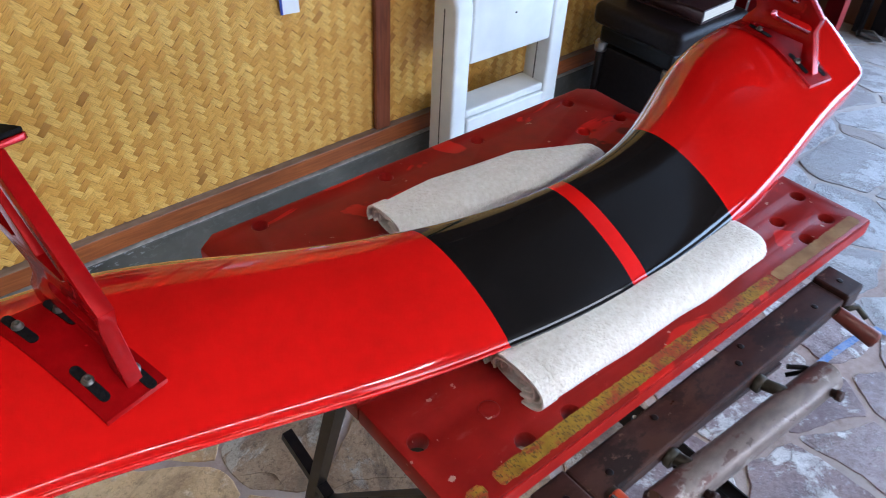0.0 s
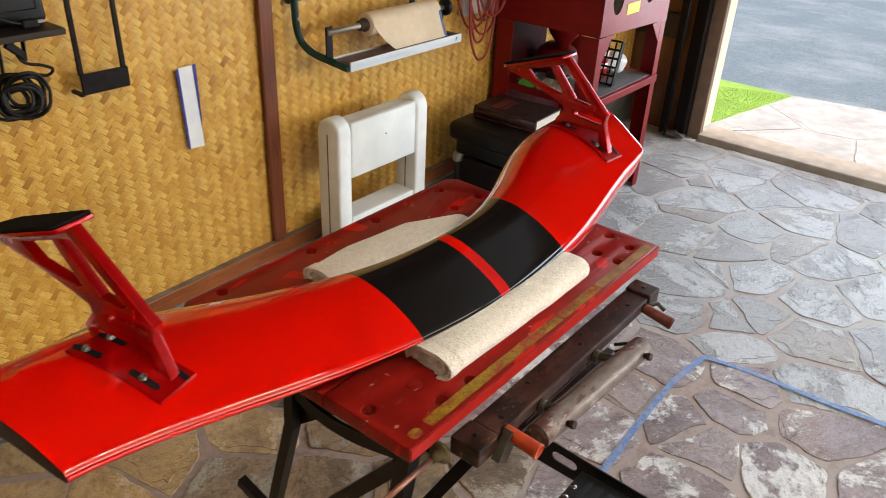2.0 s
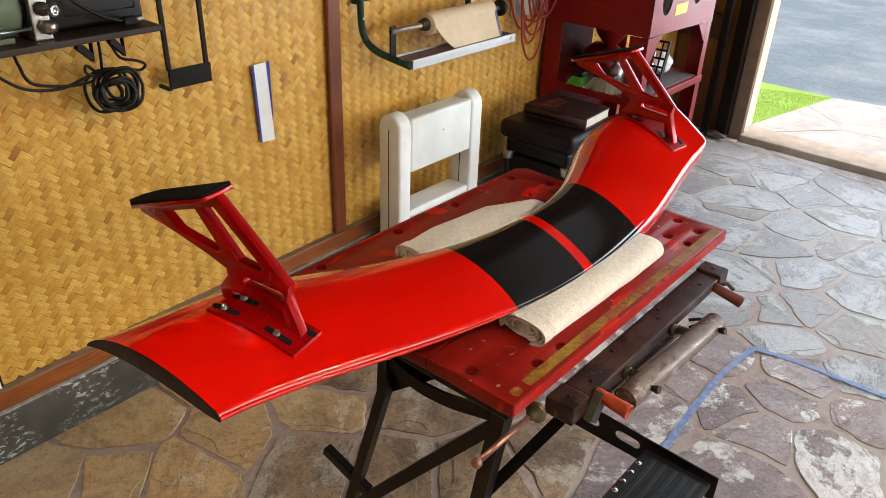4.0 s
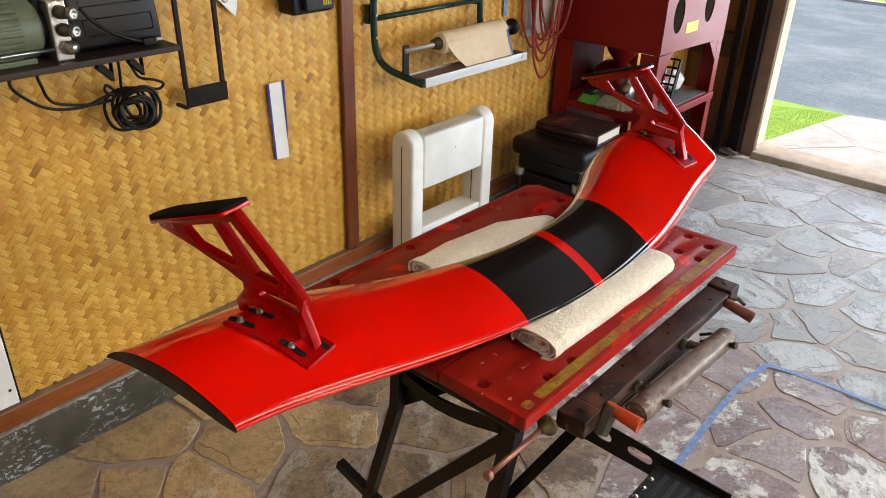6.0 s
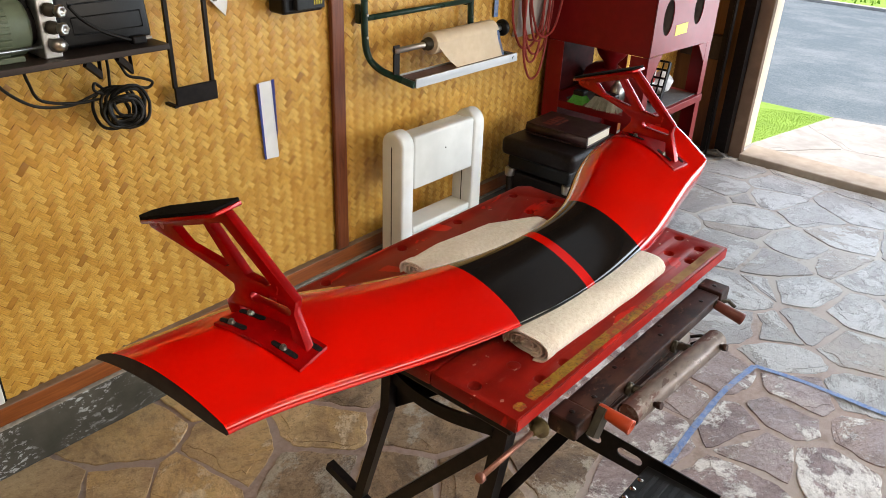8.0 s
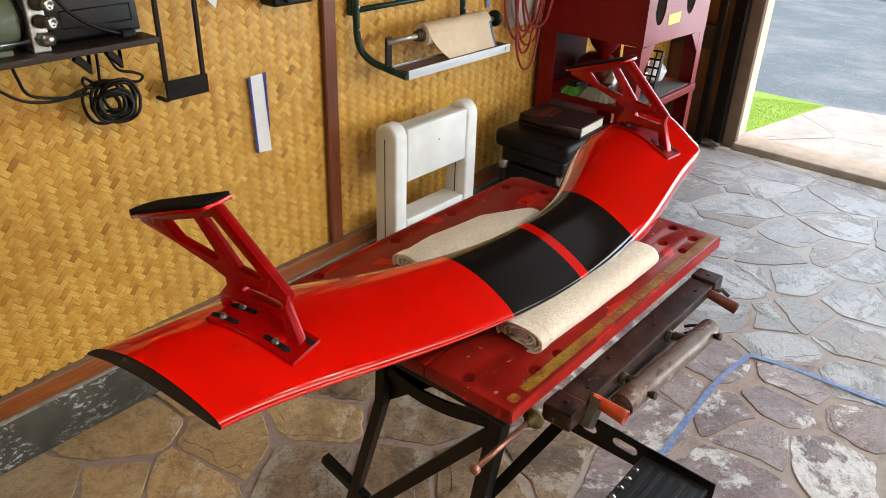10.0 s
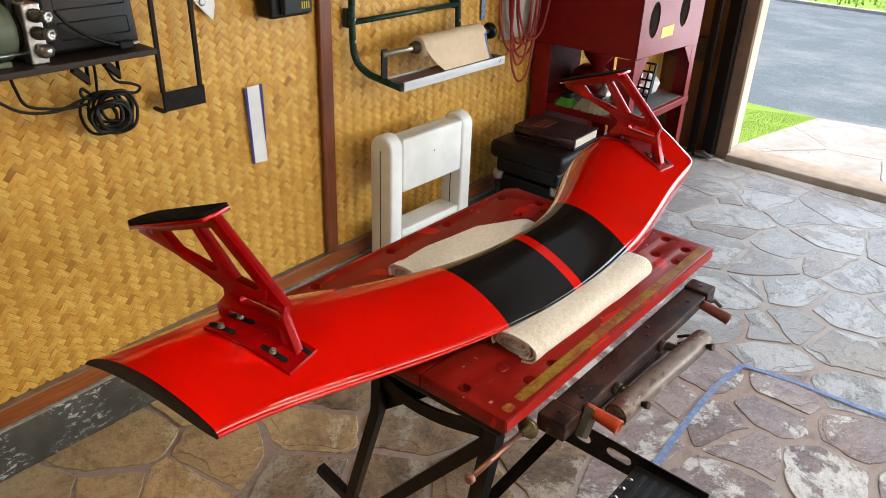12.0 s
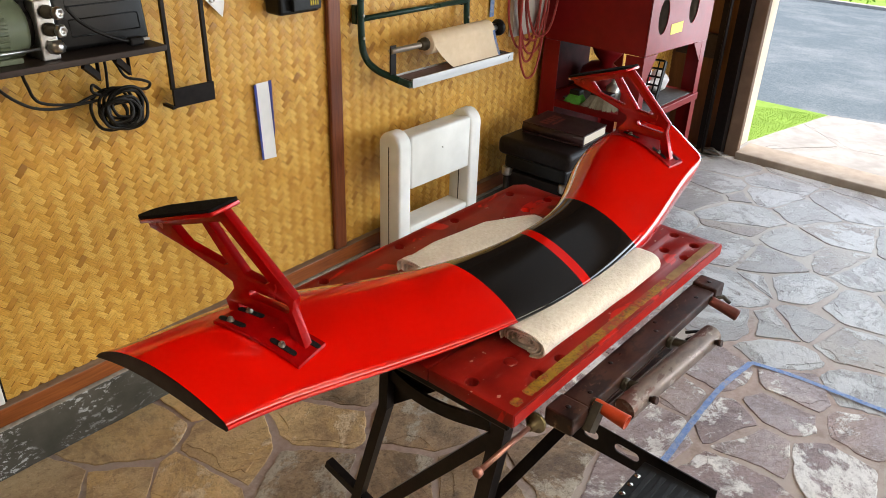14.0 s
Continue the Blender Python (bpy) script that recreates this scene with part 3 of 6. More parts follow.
def lawn(name, x0, x1, y0, y1, z, n, h, inside=lambda x, y: True, label=""):
    rng = random.Random(5)
    root = solid(name, boxm((x0, y0, z - 0.08), (x1, y1, z)), GRASS_SOIL, label, "lawn", "structure")
    b = bmesh.new()
    made = 0
    while made < n:
        x, y = rng.uniform(x0, x1), rng.uniform(y0, y1)
        if not inside(x, y):
            continue
        made += 1
        a, hh, lean = rng.uniform(0, math.tau), h * rng.uniform(0.5, 1.2), rng.uniform(0.1, 0.6)
        dx, dy = math.cos(a), math.sin(a)
        w = h * 0.16
        p = Vector((x, y, z))
        vs = [b.verts.new(p + Vector((-dy * w, dx * w, 0))), b.verts.new(p + Vector((dy * w, -dx * w, 0))), b.verts.new(p + Vector((dx * hh * lean, dy * hh * lean, hh)))]
        b.faces.new(vs)
    g = part("grass_blades", b, BLADES, root)
    tagged(g, kind="stuff")
    return root


lawn("lawn_near", 4.06, 5.26, 1.2, 4.5, -0.036, 30000, 0.009, lambda x, y: y > 1.458 - 0.196 * (x - 4.0) and x < 5.08 + (1.68 - y) * 0.36, label="bright green mown lawn beside the apron")
lawn("lawn_far", 10.65, 16.0, -8, 16, -0.055, 14000, 0.10, label="green lawn beyond the road")
solid("road_kerb", boxm((10.55, -40, -0.12), (10.64, 40, -0.05), 0.006), CONCRETE, "pale concrete road kerb", "kerb", "structure")


def hedge():
    rng = random.Random(8)
    b = bmesh.new()
    for _ in range(7000):
        p = Vector((rng.gauss(17.5, 0.5), rng.uniform(-10, 18), abs(rng.gauss(0.0, 0.9))))
        s = rng.uniform(0.05, 0.11)
        q = Euler((rng.uniform(0, 6.3), rng.uniform(0, 6.3), rng.uniform(0, 6.3))).to_matrix()
        b.faces.new([b.verts.new(p + q @ Vector(c) * s) for c in ((-1, 0, 0), (0, -0.5, 0), (1, 0, 0), (0, 0.5, 0))])
    return solid("hedge", b, BLADES, "green hedge beyond the far lawn", "hedge", "stuff")


hedge()

# ---- the garage doorway ----
solid("door_stop", boxm((3.86, JAMB_Y - 0.056, 0.0), (3.899, JAMB_Y + 0.016, DOOR_TOP), 0.004), JAMB_BROWN, "brown-painted timber door stop", "door stop", "structure")
bm = boxm((3.90, JAMB_Y - 0.042, 0.046), (4.05, JAMB_Y - 0.002, DOOR_TOP), 0.004)
door_jamb = solid("door_jamb", bm, CREAM, "cream-painted timber door jamb", "door jamb", "structure")
bm = bmesh.new()
bar(bm, [(3.83, JAMB_Y + 0.048, 0.02), (3.83, JAMB_Y + 0.048, DOOR_TOP)], 0.06, 0.062)
box(bm, (3.775, JAMB_Y + 0.105, 0.02), (3.79, JAMB_Y + 0.15, DOOR_TOP))
door_track = thing("door_track", "black steel garage-door guide track beside the jamb", "door track", kind="structure")
part("rail", bm, BLACK_STEEL, door_track)
bm = bmesh.new()
tube(bm, [(3.74, JAMB_Y + 0.1, 0.02), (3.74, JAMB_Y + 0.1, DOOR_TOP)], 0.008, 8)
part("cable_rod", bm, BLACK_STEEL, door_track)
bm = boxm((3.755, JAMB_Y + 0.0, 0.02), (3.80, JAMB_Y + 0.12, 0.034), 0.003)
tube(bm, [(3.75, JAMB_Y - 0.01, 0.03), (3.765, JAMB_Y + 0.05, 0.052), (3.78, JAMB_Y + 0.11, 0.034)], 0.005, 8)
part("foot_bracket", bm, GUNMETAL, door_track, "bare steel foot bracket")
for z in (0.52, 1.02):
    solid("wall_rail", boxm((3.855, JAMB_Y + 0.16, z), (3.899, WALL_Y - 0.02, z + 0.13), 0.004), SHELF_WOOD, "dark timber cross rail on the panelled wall", "rail", "structure")

# ceiling fixtures with two lit tubes each; the second is unseen fill
def batten(x0, y0, light):
    fixture = thing("ceiling_light", "twin-tube fluorescent batten fixed under the ceiling", "ceiling light", "ceiling battens")
    part("housing", boxm((x0, y0, TOP - 0.075), (x0 + 1.32, y0 + 0.20, TOP - 0.002), 0.006), WHITE_PLASTIC, fixture)
    for y in (y0 + 0.05, y0 + 0.15):
        b = bmesh.new()
        tube(b, [(x0 + 0.04, y, TOP - 0.1), (x0 + 1.28, y, TOP - 0.1)], 0.013, 12)
        part("tube", b, light, fixture, "lit white fluorescent tube")
        for x in (x0 + 0.02, x0 + 1.28):
            part("lamp_holder", boxm((x, y - 0.015, TOP - 0.118), (x + 0.02, y + 0.015, TOP - 0.074), 0.003), WHITE_PLASTIC, fixture)


batten(-0.24, -1.0, TUBE_GLOW)
# added out of view to brighten the far towel and left floor
batten(-1.95, 0.55, FILL_TUBE_GLOW)

# ---- the wing ----
WING = pose(0.677, 0.508, 0, 0, 0, -0.92)
HALF = 0.667


def even(s, *c):
    """An even polynomial in s."""
    return sum(k * s ** (2 * i) for i, k in enumerate(c))


def ease(x):
    x = min(max(x, 0.0), 1.0)
    return x * x * (3 - 2 * x)


def rolled(s):
    """How deep the skirt of the trailing edge is: only on the half towards the door, not at its very tip."""
    return ease((s - 0.06) / 0.24) * (1 - ease((s - 0.59) / 0.08))


def wing_edges(s):
    """Near (trailing) edge and far (leading) edge: y and z at the distance s from the middle."""
    # the corner towards the door is rounded off
    over = min(max(s - HALF + 0.03, 0.0), 0.0295)
    cut = 0.03 - math.sqrt(0.03 ** 2 - over ** 2)
    s = min(abs(s), HALF)
    a = s / HALF
    return even(s, -0.0104, 0.372, -0.181, -0.397) + cut, 0.848 + 0.037 * a * a + 0.25 * cut, YF(s), ZF(s)


def YF(s):
    return even(s, 0.141, 1.279, -2.513, -2.590, 7.864)


def eased(s, a, b, c):
    """From a in the middle over b at 0.3 m to c at the tip, without kinks."""
    s = min(abs(s), HALF)
    lo, hi, t = (a, b, s / 0.3) if s < 0.3 else (b, c, (s - 0.3) / (HALF - 0.3))
    return lo + (hi - lo) * t * t * (3 - 2 * t)


def ZF(s):
    return eased(s, 0.884, 0.858, 0.910)


def BULGE(s):
    return eased(s, 0.024, 0.0445, 0.033) + 0.005 * math.exp(-((s - 0.50) / 0.09) ** 2)


def crown(s, u):
    """Fullness of the section across the chord, 1 at its fullest."""
    p, q = 0.45 + 0.28 * min((s / HALF) ** 2, 1.0), 0.80 + 0.16 * min((s / HALF) ** 2, 1.0) + 0.22 * min(max((s - 0.12) / 0.2, 0.0), 1.0)
    u = min(max(u, 0.0), 1.0)
    return (1 - u) ** p * u ** q / ((p / (p + q)) ** p * (q / (p + q)) ** q)


def wing_top(s, u):
    yn, zn, yf, zf = wing_edges(s)
    r = rolled(s)
    lip = (0.0008 + 0.0022 * ease((-s - 0.22) / 0.2)) * (1 - r) * (1 - (1 - min(max(u, 0.0) / 0.022, 1.0)) ** 2) * (1 - u)
    return yn + (yf - yn) * u, zn + (zf - zn) * u + BULGE(s) * crown(s, u) + lip


def wing_low(s, u):
    y, z = wing_top(s, u)
    return y, z - (0.015 + 0.010 * min((s / HALF) ** 4, 1.0)) * (max(u * (1 - u), 0.0)) ** 0.6 / 0.435 - (0.003 + 0.004 * min(1.0, (s / 0.36) ** 2)) * (1 - u) ** 2 - 0.033 * rolled(s) * (1 - u) ** 8


def wing_section(s, nt=22):
    """The closed outline at s, and how far out each point lies (the tip is raked)."""
    rake = 0.051 * max(0.0, (abs(s) / HALF - 0.8) / 0.2)
    sg = 1 if s >= 0 else -1
    pts = []
    us = [0.5 - 0.5 * math.cos(math.pi * (k + 0.5) / (nt + 0.5)) for k in range(nt + 1)]
    us = sorted(us + [0.0015, 0.004, 0.008, 0.0125, 0.017, 0.021, 0.025, 0.034, 0.05, 0.066, 0.082, 0.1, 0.125])
    yn, zn, yf, zf = wing_edges(s)
    nose = 0.0035 + 0.0065 * rolled(s)
    for u in us:
        y, z = wing_top(s, u)
        pts.append((s + sg * rake * u, y, z))
    for u in reversed(us[:-1]):
        y, z = wing_low(s, u)
        pts.append((s + sg * rake * u, y, z))
    y0, z0 = pts[0][1], pts[0][2]
    y1, z1 = pts[-1][1], pts[-1][2]
    for k in range(1, 10):
        a = math.pi * k / 10
        pts.append((s, (y0 + y1) / 2 - nose * math.sin(a), (z0 + z1) / 2 - (z0 - z1) / 2 * math.cos(a)))
    return pts


def build_wing():
    root = thing("racing_wing", "glossy red curved car wing with black centre band resting on towels", "car wing")
    root.matrix_world = WING
    stations = sorted(set([-HALF, -0.655, -0.64, -0.188, -0.012, 0.012, 0.188, 0.63, 0.64, 0.648, 0.655, 0.660, 0.664, HALF] + [k * 0.02 for k in range(-31, 32)]))
    b = bmesh.new()
    rings = [[b.verts.new(p) for p in wing_section(s)] for s in stations]
    for (s0, a), (s1, c) in zip(zip(stations, rings), zip(stations[1:], rings[1:])):
        mid = abs(s0 + s1) / 2
        black = 0.012 < mid < 0.188
        for k in range(len(a)):
            f = b.faces.new((a[k], a[(k + 1) % len(a)], c[(k + 1) % len(a)], c[k]))
            f.smooth, f.material_index = True, 1 if black else 0
    bmesh.ops.recalc_face_normals(b, faces=b.faces)
    part("skin", b, [RED_GLOSS, BLACK_GLOSS], root)
    for sg in (-1, 1):
        b = bmesh.new()
        sec = [Vector(p) for p in wing_section(sg * HALF)]
        b.faces.new([b.verts.new(p + Vector((sg * 0.0015, 0, 0))) for p in sec])
        b.faces.new([b.verts.new(p) for p in sec])
        bmesh.ops.triangulate(b, faces=b.faces)
        cap = part("end_cap", b, CAP_BLACK, root, "dull black end of the wing")
        for u in (0.22, 0.45, 0.72):
            y = wing_top(HALF, u)[0]
            z = (wing_top(HALF, u)[1] + wing_low(HALF, u)[1]) / 2
            b = bmesh.new()
            turned(b, [(0.004, -0.003), (0.004, 0.0008), (0.0015, 0.0004)], 12, pose(sg * (HALF + 0.051 * u + 0.001), y, z) @ pose(0, 0, 0, 0, 90 * sg, 0))
            part("screw_insert", b, BLACK_STEEL, cap)
    return root


wing = build_wing()


def build_bracket(sg):
    """One swan-neck mount: curved base plate, cut-out upright and felt-topped pad."""
    root = thing("wing_mount", "red anodised aluminium wing mount with black felt pad", "wing mount", "pair of wing mounts")
    root.matrix_world = WING @ (pose(-0.516, 0.15, 0, 0, 0, 11.3) if sg < 0 else pose(0.545, 0.145, 0, 0, 0, -3.0))
    # upright in the plane of x = 0: profile as (y, z)
    stand = Matrix(((0, 0, 1, 0), (1, 0, 0, 0), (0, 1, 0, 0), (0, 0, 0, 1)))
    outline = [(0.251, 1.020), (0.246, 1.013), (0.184, 1.000), (0.120, 0.982), (0.092, 0.971), (0.091, 0.961), (0.109, 0.938), (0.101, 0.912), (0.078, 0.910), (0.086, 0.938),
               (-0.003, 0.936), (-0.010, 0.900), (-0.035, 0.898), (-0.013, 0.957), (-0.017, 0.977), (0.094, 1.076), (0.113, 1.076)]
    holes = [[(0.200, 1.0275), (0.138, 1.0475), (0.0975, 0.997), (0.106, 0.9935), (0.174, 1.006)],
             [(0.1255, 1.0525), (0.1025, 1.0595), (0.024, 0.991), (0.032, 0.9865), (0.068, 0.991)],
             slot(0.056, 0.962, -0.001, 0.959, 0.0068)]
    part("upright", sheet_cut(outline, holes, 0.0150, 0.0012, stand), ANODISED, root, autosmooth=30)
    # pad: sloping plate with felt on it
    pad_m = pose(0, 0.172, 1.053) @ pose(0, 0, 0, -19.0, 0, 0)
    h = 0.081
    shape = [(-0.024, -h), (0.024, -h), (0.028, -h + 0.004), (0.026, h * 0.72 + 0.011), (0.012, h * 0.97 + 0.013), (-0.012, h + 0.014), (-0.024, h * 0.80 + 0.012), (-0.028, -h + 0.004)]
    part("pad_plate", sheet_cut(shape, [], 0.006, 0.0008, pad_m), ANODISED, root)
    felt = sheet_cut([(x * 0.97, y * 0.985) for x, y in shape], [], 0.0046, 0.0014, pad_m @ pose(0, 0.0, 0.0053))
    part("felt_pad", felt, FELT, root, "black felt pad")
    # base plate follows the wing's upper face
    b = bmesh.new()
    local = root.matrix_world.inverted() @ WING

    def skin(y, x):
        q = local.inverted() @ Vector((x, y, 0))
        s, yy = q.x, q.y
        yn, zn, yf, zf = wing_edges(s)
        u = min(max((yy - yn) / (yf - yn), 0), 1)
        return wing_top(s, u)[1]
    ny, nx, hw = 24, 8, 0.0285
    # the plate is set slightly askew under its upright
    y0, y1, mid, skew = (-0.043, 0.086, -0.0135, -0.15) if sg < 0 else (-0.048, 0.114, 0.0, 0.0)
    slots = [(y, mid + x + skew * y) for y, x in ((0.066, -0.0165), (-0.011, -0.0155), (0.064, 0.0175), (-0.024, 0.0165))]
    grid = {}
    for j in range(ny + 1):
        for i in range(nx + 1):
            y = y0 + (y1 - y0) * j / ny
            x = mid + skew * y - hw + 2 * hw * i / nx
            z = skin(y, x)
            grid[i, j] = (b.verts.new((x, y, z + 0.0062)), b.verts.new((x, y, z + 0.0012)))
    for j in range(ny):
        for i in range(nx):
            q = [(i, j), (i + 1, j), (i + 1, j + 1), (i, j + 1)]
            f = b.faces.new([grid[k][0] for k in q])
            f.smooth = True
            b.faces.new([grid[k][1] for k in reversed(q)]).smooth = True
    edge = [(i, 0) for i in range(nx)] + [(nx, j) for j in range(ny)] + [(i, ny) for i in range(nx, 0, -1)] + [(0, j) for j in range(ny, 0, -1)]
    for a, c in zip(edge, edge[1:] + edge[:1]):
        b.faces.new((grid[a][0], grid[a][1], grid[c][1], grid[c][0]))
    bmesh.ops.recalc_face_normals(b, faces=b.faces)
    base = part("base_plate", b, ANODISED, root, autosmooth=40)
    for y, x in slots:
        z = skin(y, x) + 0.0064
        tilt = math.degrees(math.atan2(skin(y + 0.012, x) - skin(y - 0.012, x), 0.024))
        m = pose(x, y, z) @ pose(0, 0, 0, tilt, 0, 0)
        # flat black inlay stands for the shade inside an open slot
        part("slot", sheet_cut(slot(-0.015 * skew, -0.0165, 0.015 * skew, 0.0165, 0.0045), [], 0.0012, 0.0002, m), FELT, base, "black inlay for the shade in the adjusting slot")
        b = bmesh.new()
        turned(b, [(0.0052, 0.0006), (0.0052, 0.0014), (0.0037, 0.0014), (0.0037, 0.005), (0.003, 0.0056), (0.0018, 0.0056), (0.0018, 0.0036), (0.0004, 0.0036)], 14, m @ pose(0, 0.003, 0))
        part("bolt", b, DARK_BOLT, base, "bare steel socket-head bolt")
    return root


build_bracket(-1)
build_bracket(1)

# ---- the folding workbench ----
BENCH_TOP = 0.805
bench = thing("folding_workbench", "worn red folding workbench with black steel legs", "workbench")
XL, XR = 0.345, 1.078


def jaw(name, y0, y1, holes, corner_r=0.0):
    x0, x1 = XL, XR
    out = [(x0, y0), (x1, y0), (x1, y1), (x0, y1)]
    if corner_r:
        out = [(x0, y0), (1.045, y0), (1.052, y1 - 0.02), (1.03, y1), (x0 + 0.012, y1), (x0 - 0.012, y1 - 0.018)]
    rings = [ring(x, y, 0.0105, 14) for x, y in holes]
    return part(name, sheet_cut(out, rings, 0.025, 0.0022, pose(0, 0, BENCH_TOP - 0.0125)), BENCH_RED, bench, autosmooth=35)


front_jaw = jaw("front_jaw", 0.411, 0.570, [(0.366, 0.503), (0.448, 0.441), (0.508, 0.437), (0.968, 0.486), (0.966, 0.441), (1.047, 0.502), (1.03, 0.45)])
rear_jaw = jaw("rear_jaw", 0.573, 0.905, [(0.413, 0.885), (0.607, 0.88), (0.777, 0.879), (0.976, 0.878), (1.011, 0.796), (0.44, 0.64), (0.93, 0.8)], 0.02)
for x, y in ((0.446, 0.490), (0.73, 0.50)):
    b = bmesh.new()
    turned(b, [(0.0112, -0.002), (0.0112, 0.0006), (0.0098, 0.0012), (0.0001, 0.0012)], 18, pose(x, y, BENCH_TOP))
    part("hole_plug", b, BENCH_RED, front_jaw)
# the printed ruler strip along the front edge, broken near the corner
for a, c, w, mat in ((0.362, 0.382, 0.017, RULER), (0.396, 0.735, 0.0185, RULER), (0.7365, 0.86, 0.0175, RULER), (0.8615, 1.062, 0.0175, RULER_FADED)):
    b = bmesh.new()
    n = max(4, int((c - a) / 0.0035))
    rows = []
    for k in range(n + 1):
        x = a + (c - a) * k / n
        lo = 0.4165 + 0.0016 * abs(noise.noise(Vector((x * 90, 0, 0)))) + 0.002 * max(0.0, noise.noise(Vector((x * 260, 3, 0))))
        hi = 0.4165 + w - 0.002 * abs(noise.noise(Vector((x * 70, 7, 0)))) - 0.0022 * max(0.0, noise.noise(Vector((x * 240, 9, 0))))
        if k in (0, n):
            lo, hi = lo + 0.004, hi - 0.003
        rows.append([b.verts.new((x, y, BENCH_TOP + z)) for z in (0.0002, 0.0008) for y in (lo, hi)])
    for p, q in zip(rows, rows[1:]):
        b.faces.new((p[2], q[2], q[3], p[3]))
        b.faces.new((p[0], q[0], q[2], p[2]))
        b.faces.new((p[3], q[3], q[1], p[1]))
    bmesh.ops.recalc_face_normals(b, faces=b.faces)
    part("ruler_strip", b, mat, front_jaw, "worn yellow printed ruler strip")
part("front_edge", boxm((XL + 0.002, 0.4092, 0.7825), (XR - 0.002, 0.4108, 0.8028), 0.0005), BRIGHT_RED, front_jaw, "brighter red strip along the front edge")
# black channels that carry the jaws, one at each end
for x in (0.40, 1.0):
    b = boxm((x - 0.022, 0.44, 0.735), (x + 0.022, 0.86, 0.779), 0.004)
    part("jaw_channel", b, BLACK_STEEL, bench)
    b = bmesh.new()
    bar(b, smooth_path([(x + 0.02, 0.80, 0.715), (x + 0.02, 0.69, 0.668), (x + 0.02, 0.60, 0.665), (x + 0.02, 0.50, 0.69)]), 0.006, 0.026)
    part("curved_stay", b, BLACK_STEEL, bench)
    b = bmesh.new()
    bar(b, [(x + 0.02, 0.728, 0.74), (x + 0.02, 0.735, 0.60), (x + 0.02, 0.812, 0.33), (x + 0.02, 0.90, 0.012)], 0.019, 0.021)
    leg = part("leg", b, BLACK_STEEL, bench)
    part("rubber_foot", boxm((x + 0.003, 0.87, 0.0), (x + 0.037, 0.925, 0.03), 0.005), RUBBER, leg)
    if x < 0.5:
        b = bmesh.new()
        bar(b, [(x + 0.02, 0.474, 0.74), (x + 0.02, 0.478, 0.69), (x + 0.02, 0.505, 0.50), (x + 0.02, 0.56, 0.012)], 0.026, 0.026)
        leg = part("leg", b, BLACK_STEEL, bench)
        part("rubber_foot", boxm((x, 0.535, 0.0), (x + 0.04, 0.59, 0.03), 0.005), RUBBER, leg)
        b = bmesh.new()
        bar(b, [(x + 0.02, 0.49, 0.672), (x + 0.02, 0.728, 0.369), (x + 0.02, 0.80, 0.275)], 0.016, 0.024)
        part("diagonal_brace", b, BLACK_STEEL, bench)
    b = bmesh.new()
    bar(b, [(x + 0.02, 0.905, 0.352), (x + 0.02, 0.78, 0.318)], 0.018, 0.02)
    part("fold_lever", b, BLACK_STEEL, bench)
    part("gusset", sheet_cut([(0.725, 0.70), (0.60, 0.705), (0.725, 0.60)], [], 0.003, 0.0005, Matrix(((0, 0, 1, x + 0.031), (1, 0, 0, 0), (0, 1, 0, 0), (0, 0, 0, 1)))), BLACK_STEEL, bench)
b = bmesh.new()
bar(b, [(0.425, 0.52, 0.47), (0.52, 0.405, 0.70)], 0.018, 0.02)
part("front_strut", b, BLACK_STEEL, bench)

# brown steel beam with its end blocks, clamp handles and the pipe roller
beam = part("front_beam", boxm((0.477, 0.362, 0.745), (0.944, 0.409, 0.768), 0.003), BROWN_STEEL, bench, "dark brown steel front beam")
for x, y in ((0.51, 0.380), (0.60, 0.395), (0.74, 0.384), (0.765, 0.398), (0.90, 0.380), (0.452, 0.384), (0.968, 0.384)):
    b = bmesh.new()
    turned(b, [(0.0042, -0.001), (0.0042, 0.0006), (0.003, 0.0009), (0.0005, 0.0009)], 10, pose(x, y, 0.768 if 0.477 < x < 0.944 else 0.772))
    part("rivet", b, BLACK_STEEL, beam)
for x0, x1 in ((0.428, 0.474), (0.947, 0.988)):
    part("end_block", boxm((x0, 0.360, 0.741), (x1, 0.4095, 0.772), 0.003), BROWN_STEEL, beam)
for base, tip, mat, word in (((0.494, 0.362, 0.766), (0.494, 0.306, 0.760), ORANGE, "orange-red tapered plastic handle"), ((0.928, 0.362, 0.757), (0.946, 0.308, 0.736), MAROON_PLASTIC, "maroon tapered plastic handle")):
    base, tip = Vector(base), Vector(tip)
    b = bmesh.new()
    if mat is ORANGE:
        bar(b, [(base.x - 0.026, 0.3525, base.z - 0.034), (base.x + 0.002, 0.3525, base.z + 0.004)], 0.013, 0.026, (0, 1, 0))
    else:
        tube(b, [(base.x + 0.008, 0.358, base.z), (base.x + 0.034, 0.350, base.z - 0.002), (base.x + 0.036, 0.335, base.z - 0.012)], 0.004, 8)
    tube(b, [base + Vector((0, 0.004, 0)), base.lerp(tip, 0.12)], 0.0088, 14)
    part("crank_hub", b, OLIVE_STEEL, beam)
    b = bmesh.new()
    m = Matrix.Translation(base) @ (tip - base).to_track_quat("Z", "Y").to_matrix().to_4x4()
    turned(b, [(0.0085, 0.0), (0.0092, 0.002), (0.0115, 0.052), (0.0122, 0.057), (0.0098, 0.057), (0.0088, 0.03), (0.0005, 0.03)], 20, m)
    part("crank_handle", b, mat, beam, word)
b = bmesh.new()
p0, p1 = Vector((0.530, 0.330, 0.748)), Vector((0.826, 0.315, 0.748))
tube(b, [p0, p0.lerp(p1, 0.3), p1], 0.0195, 28, caps=False)
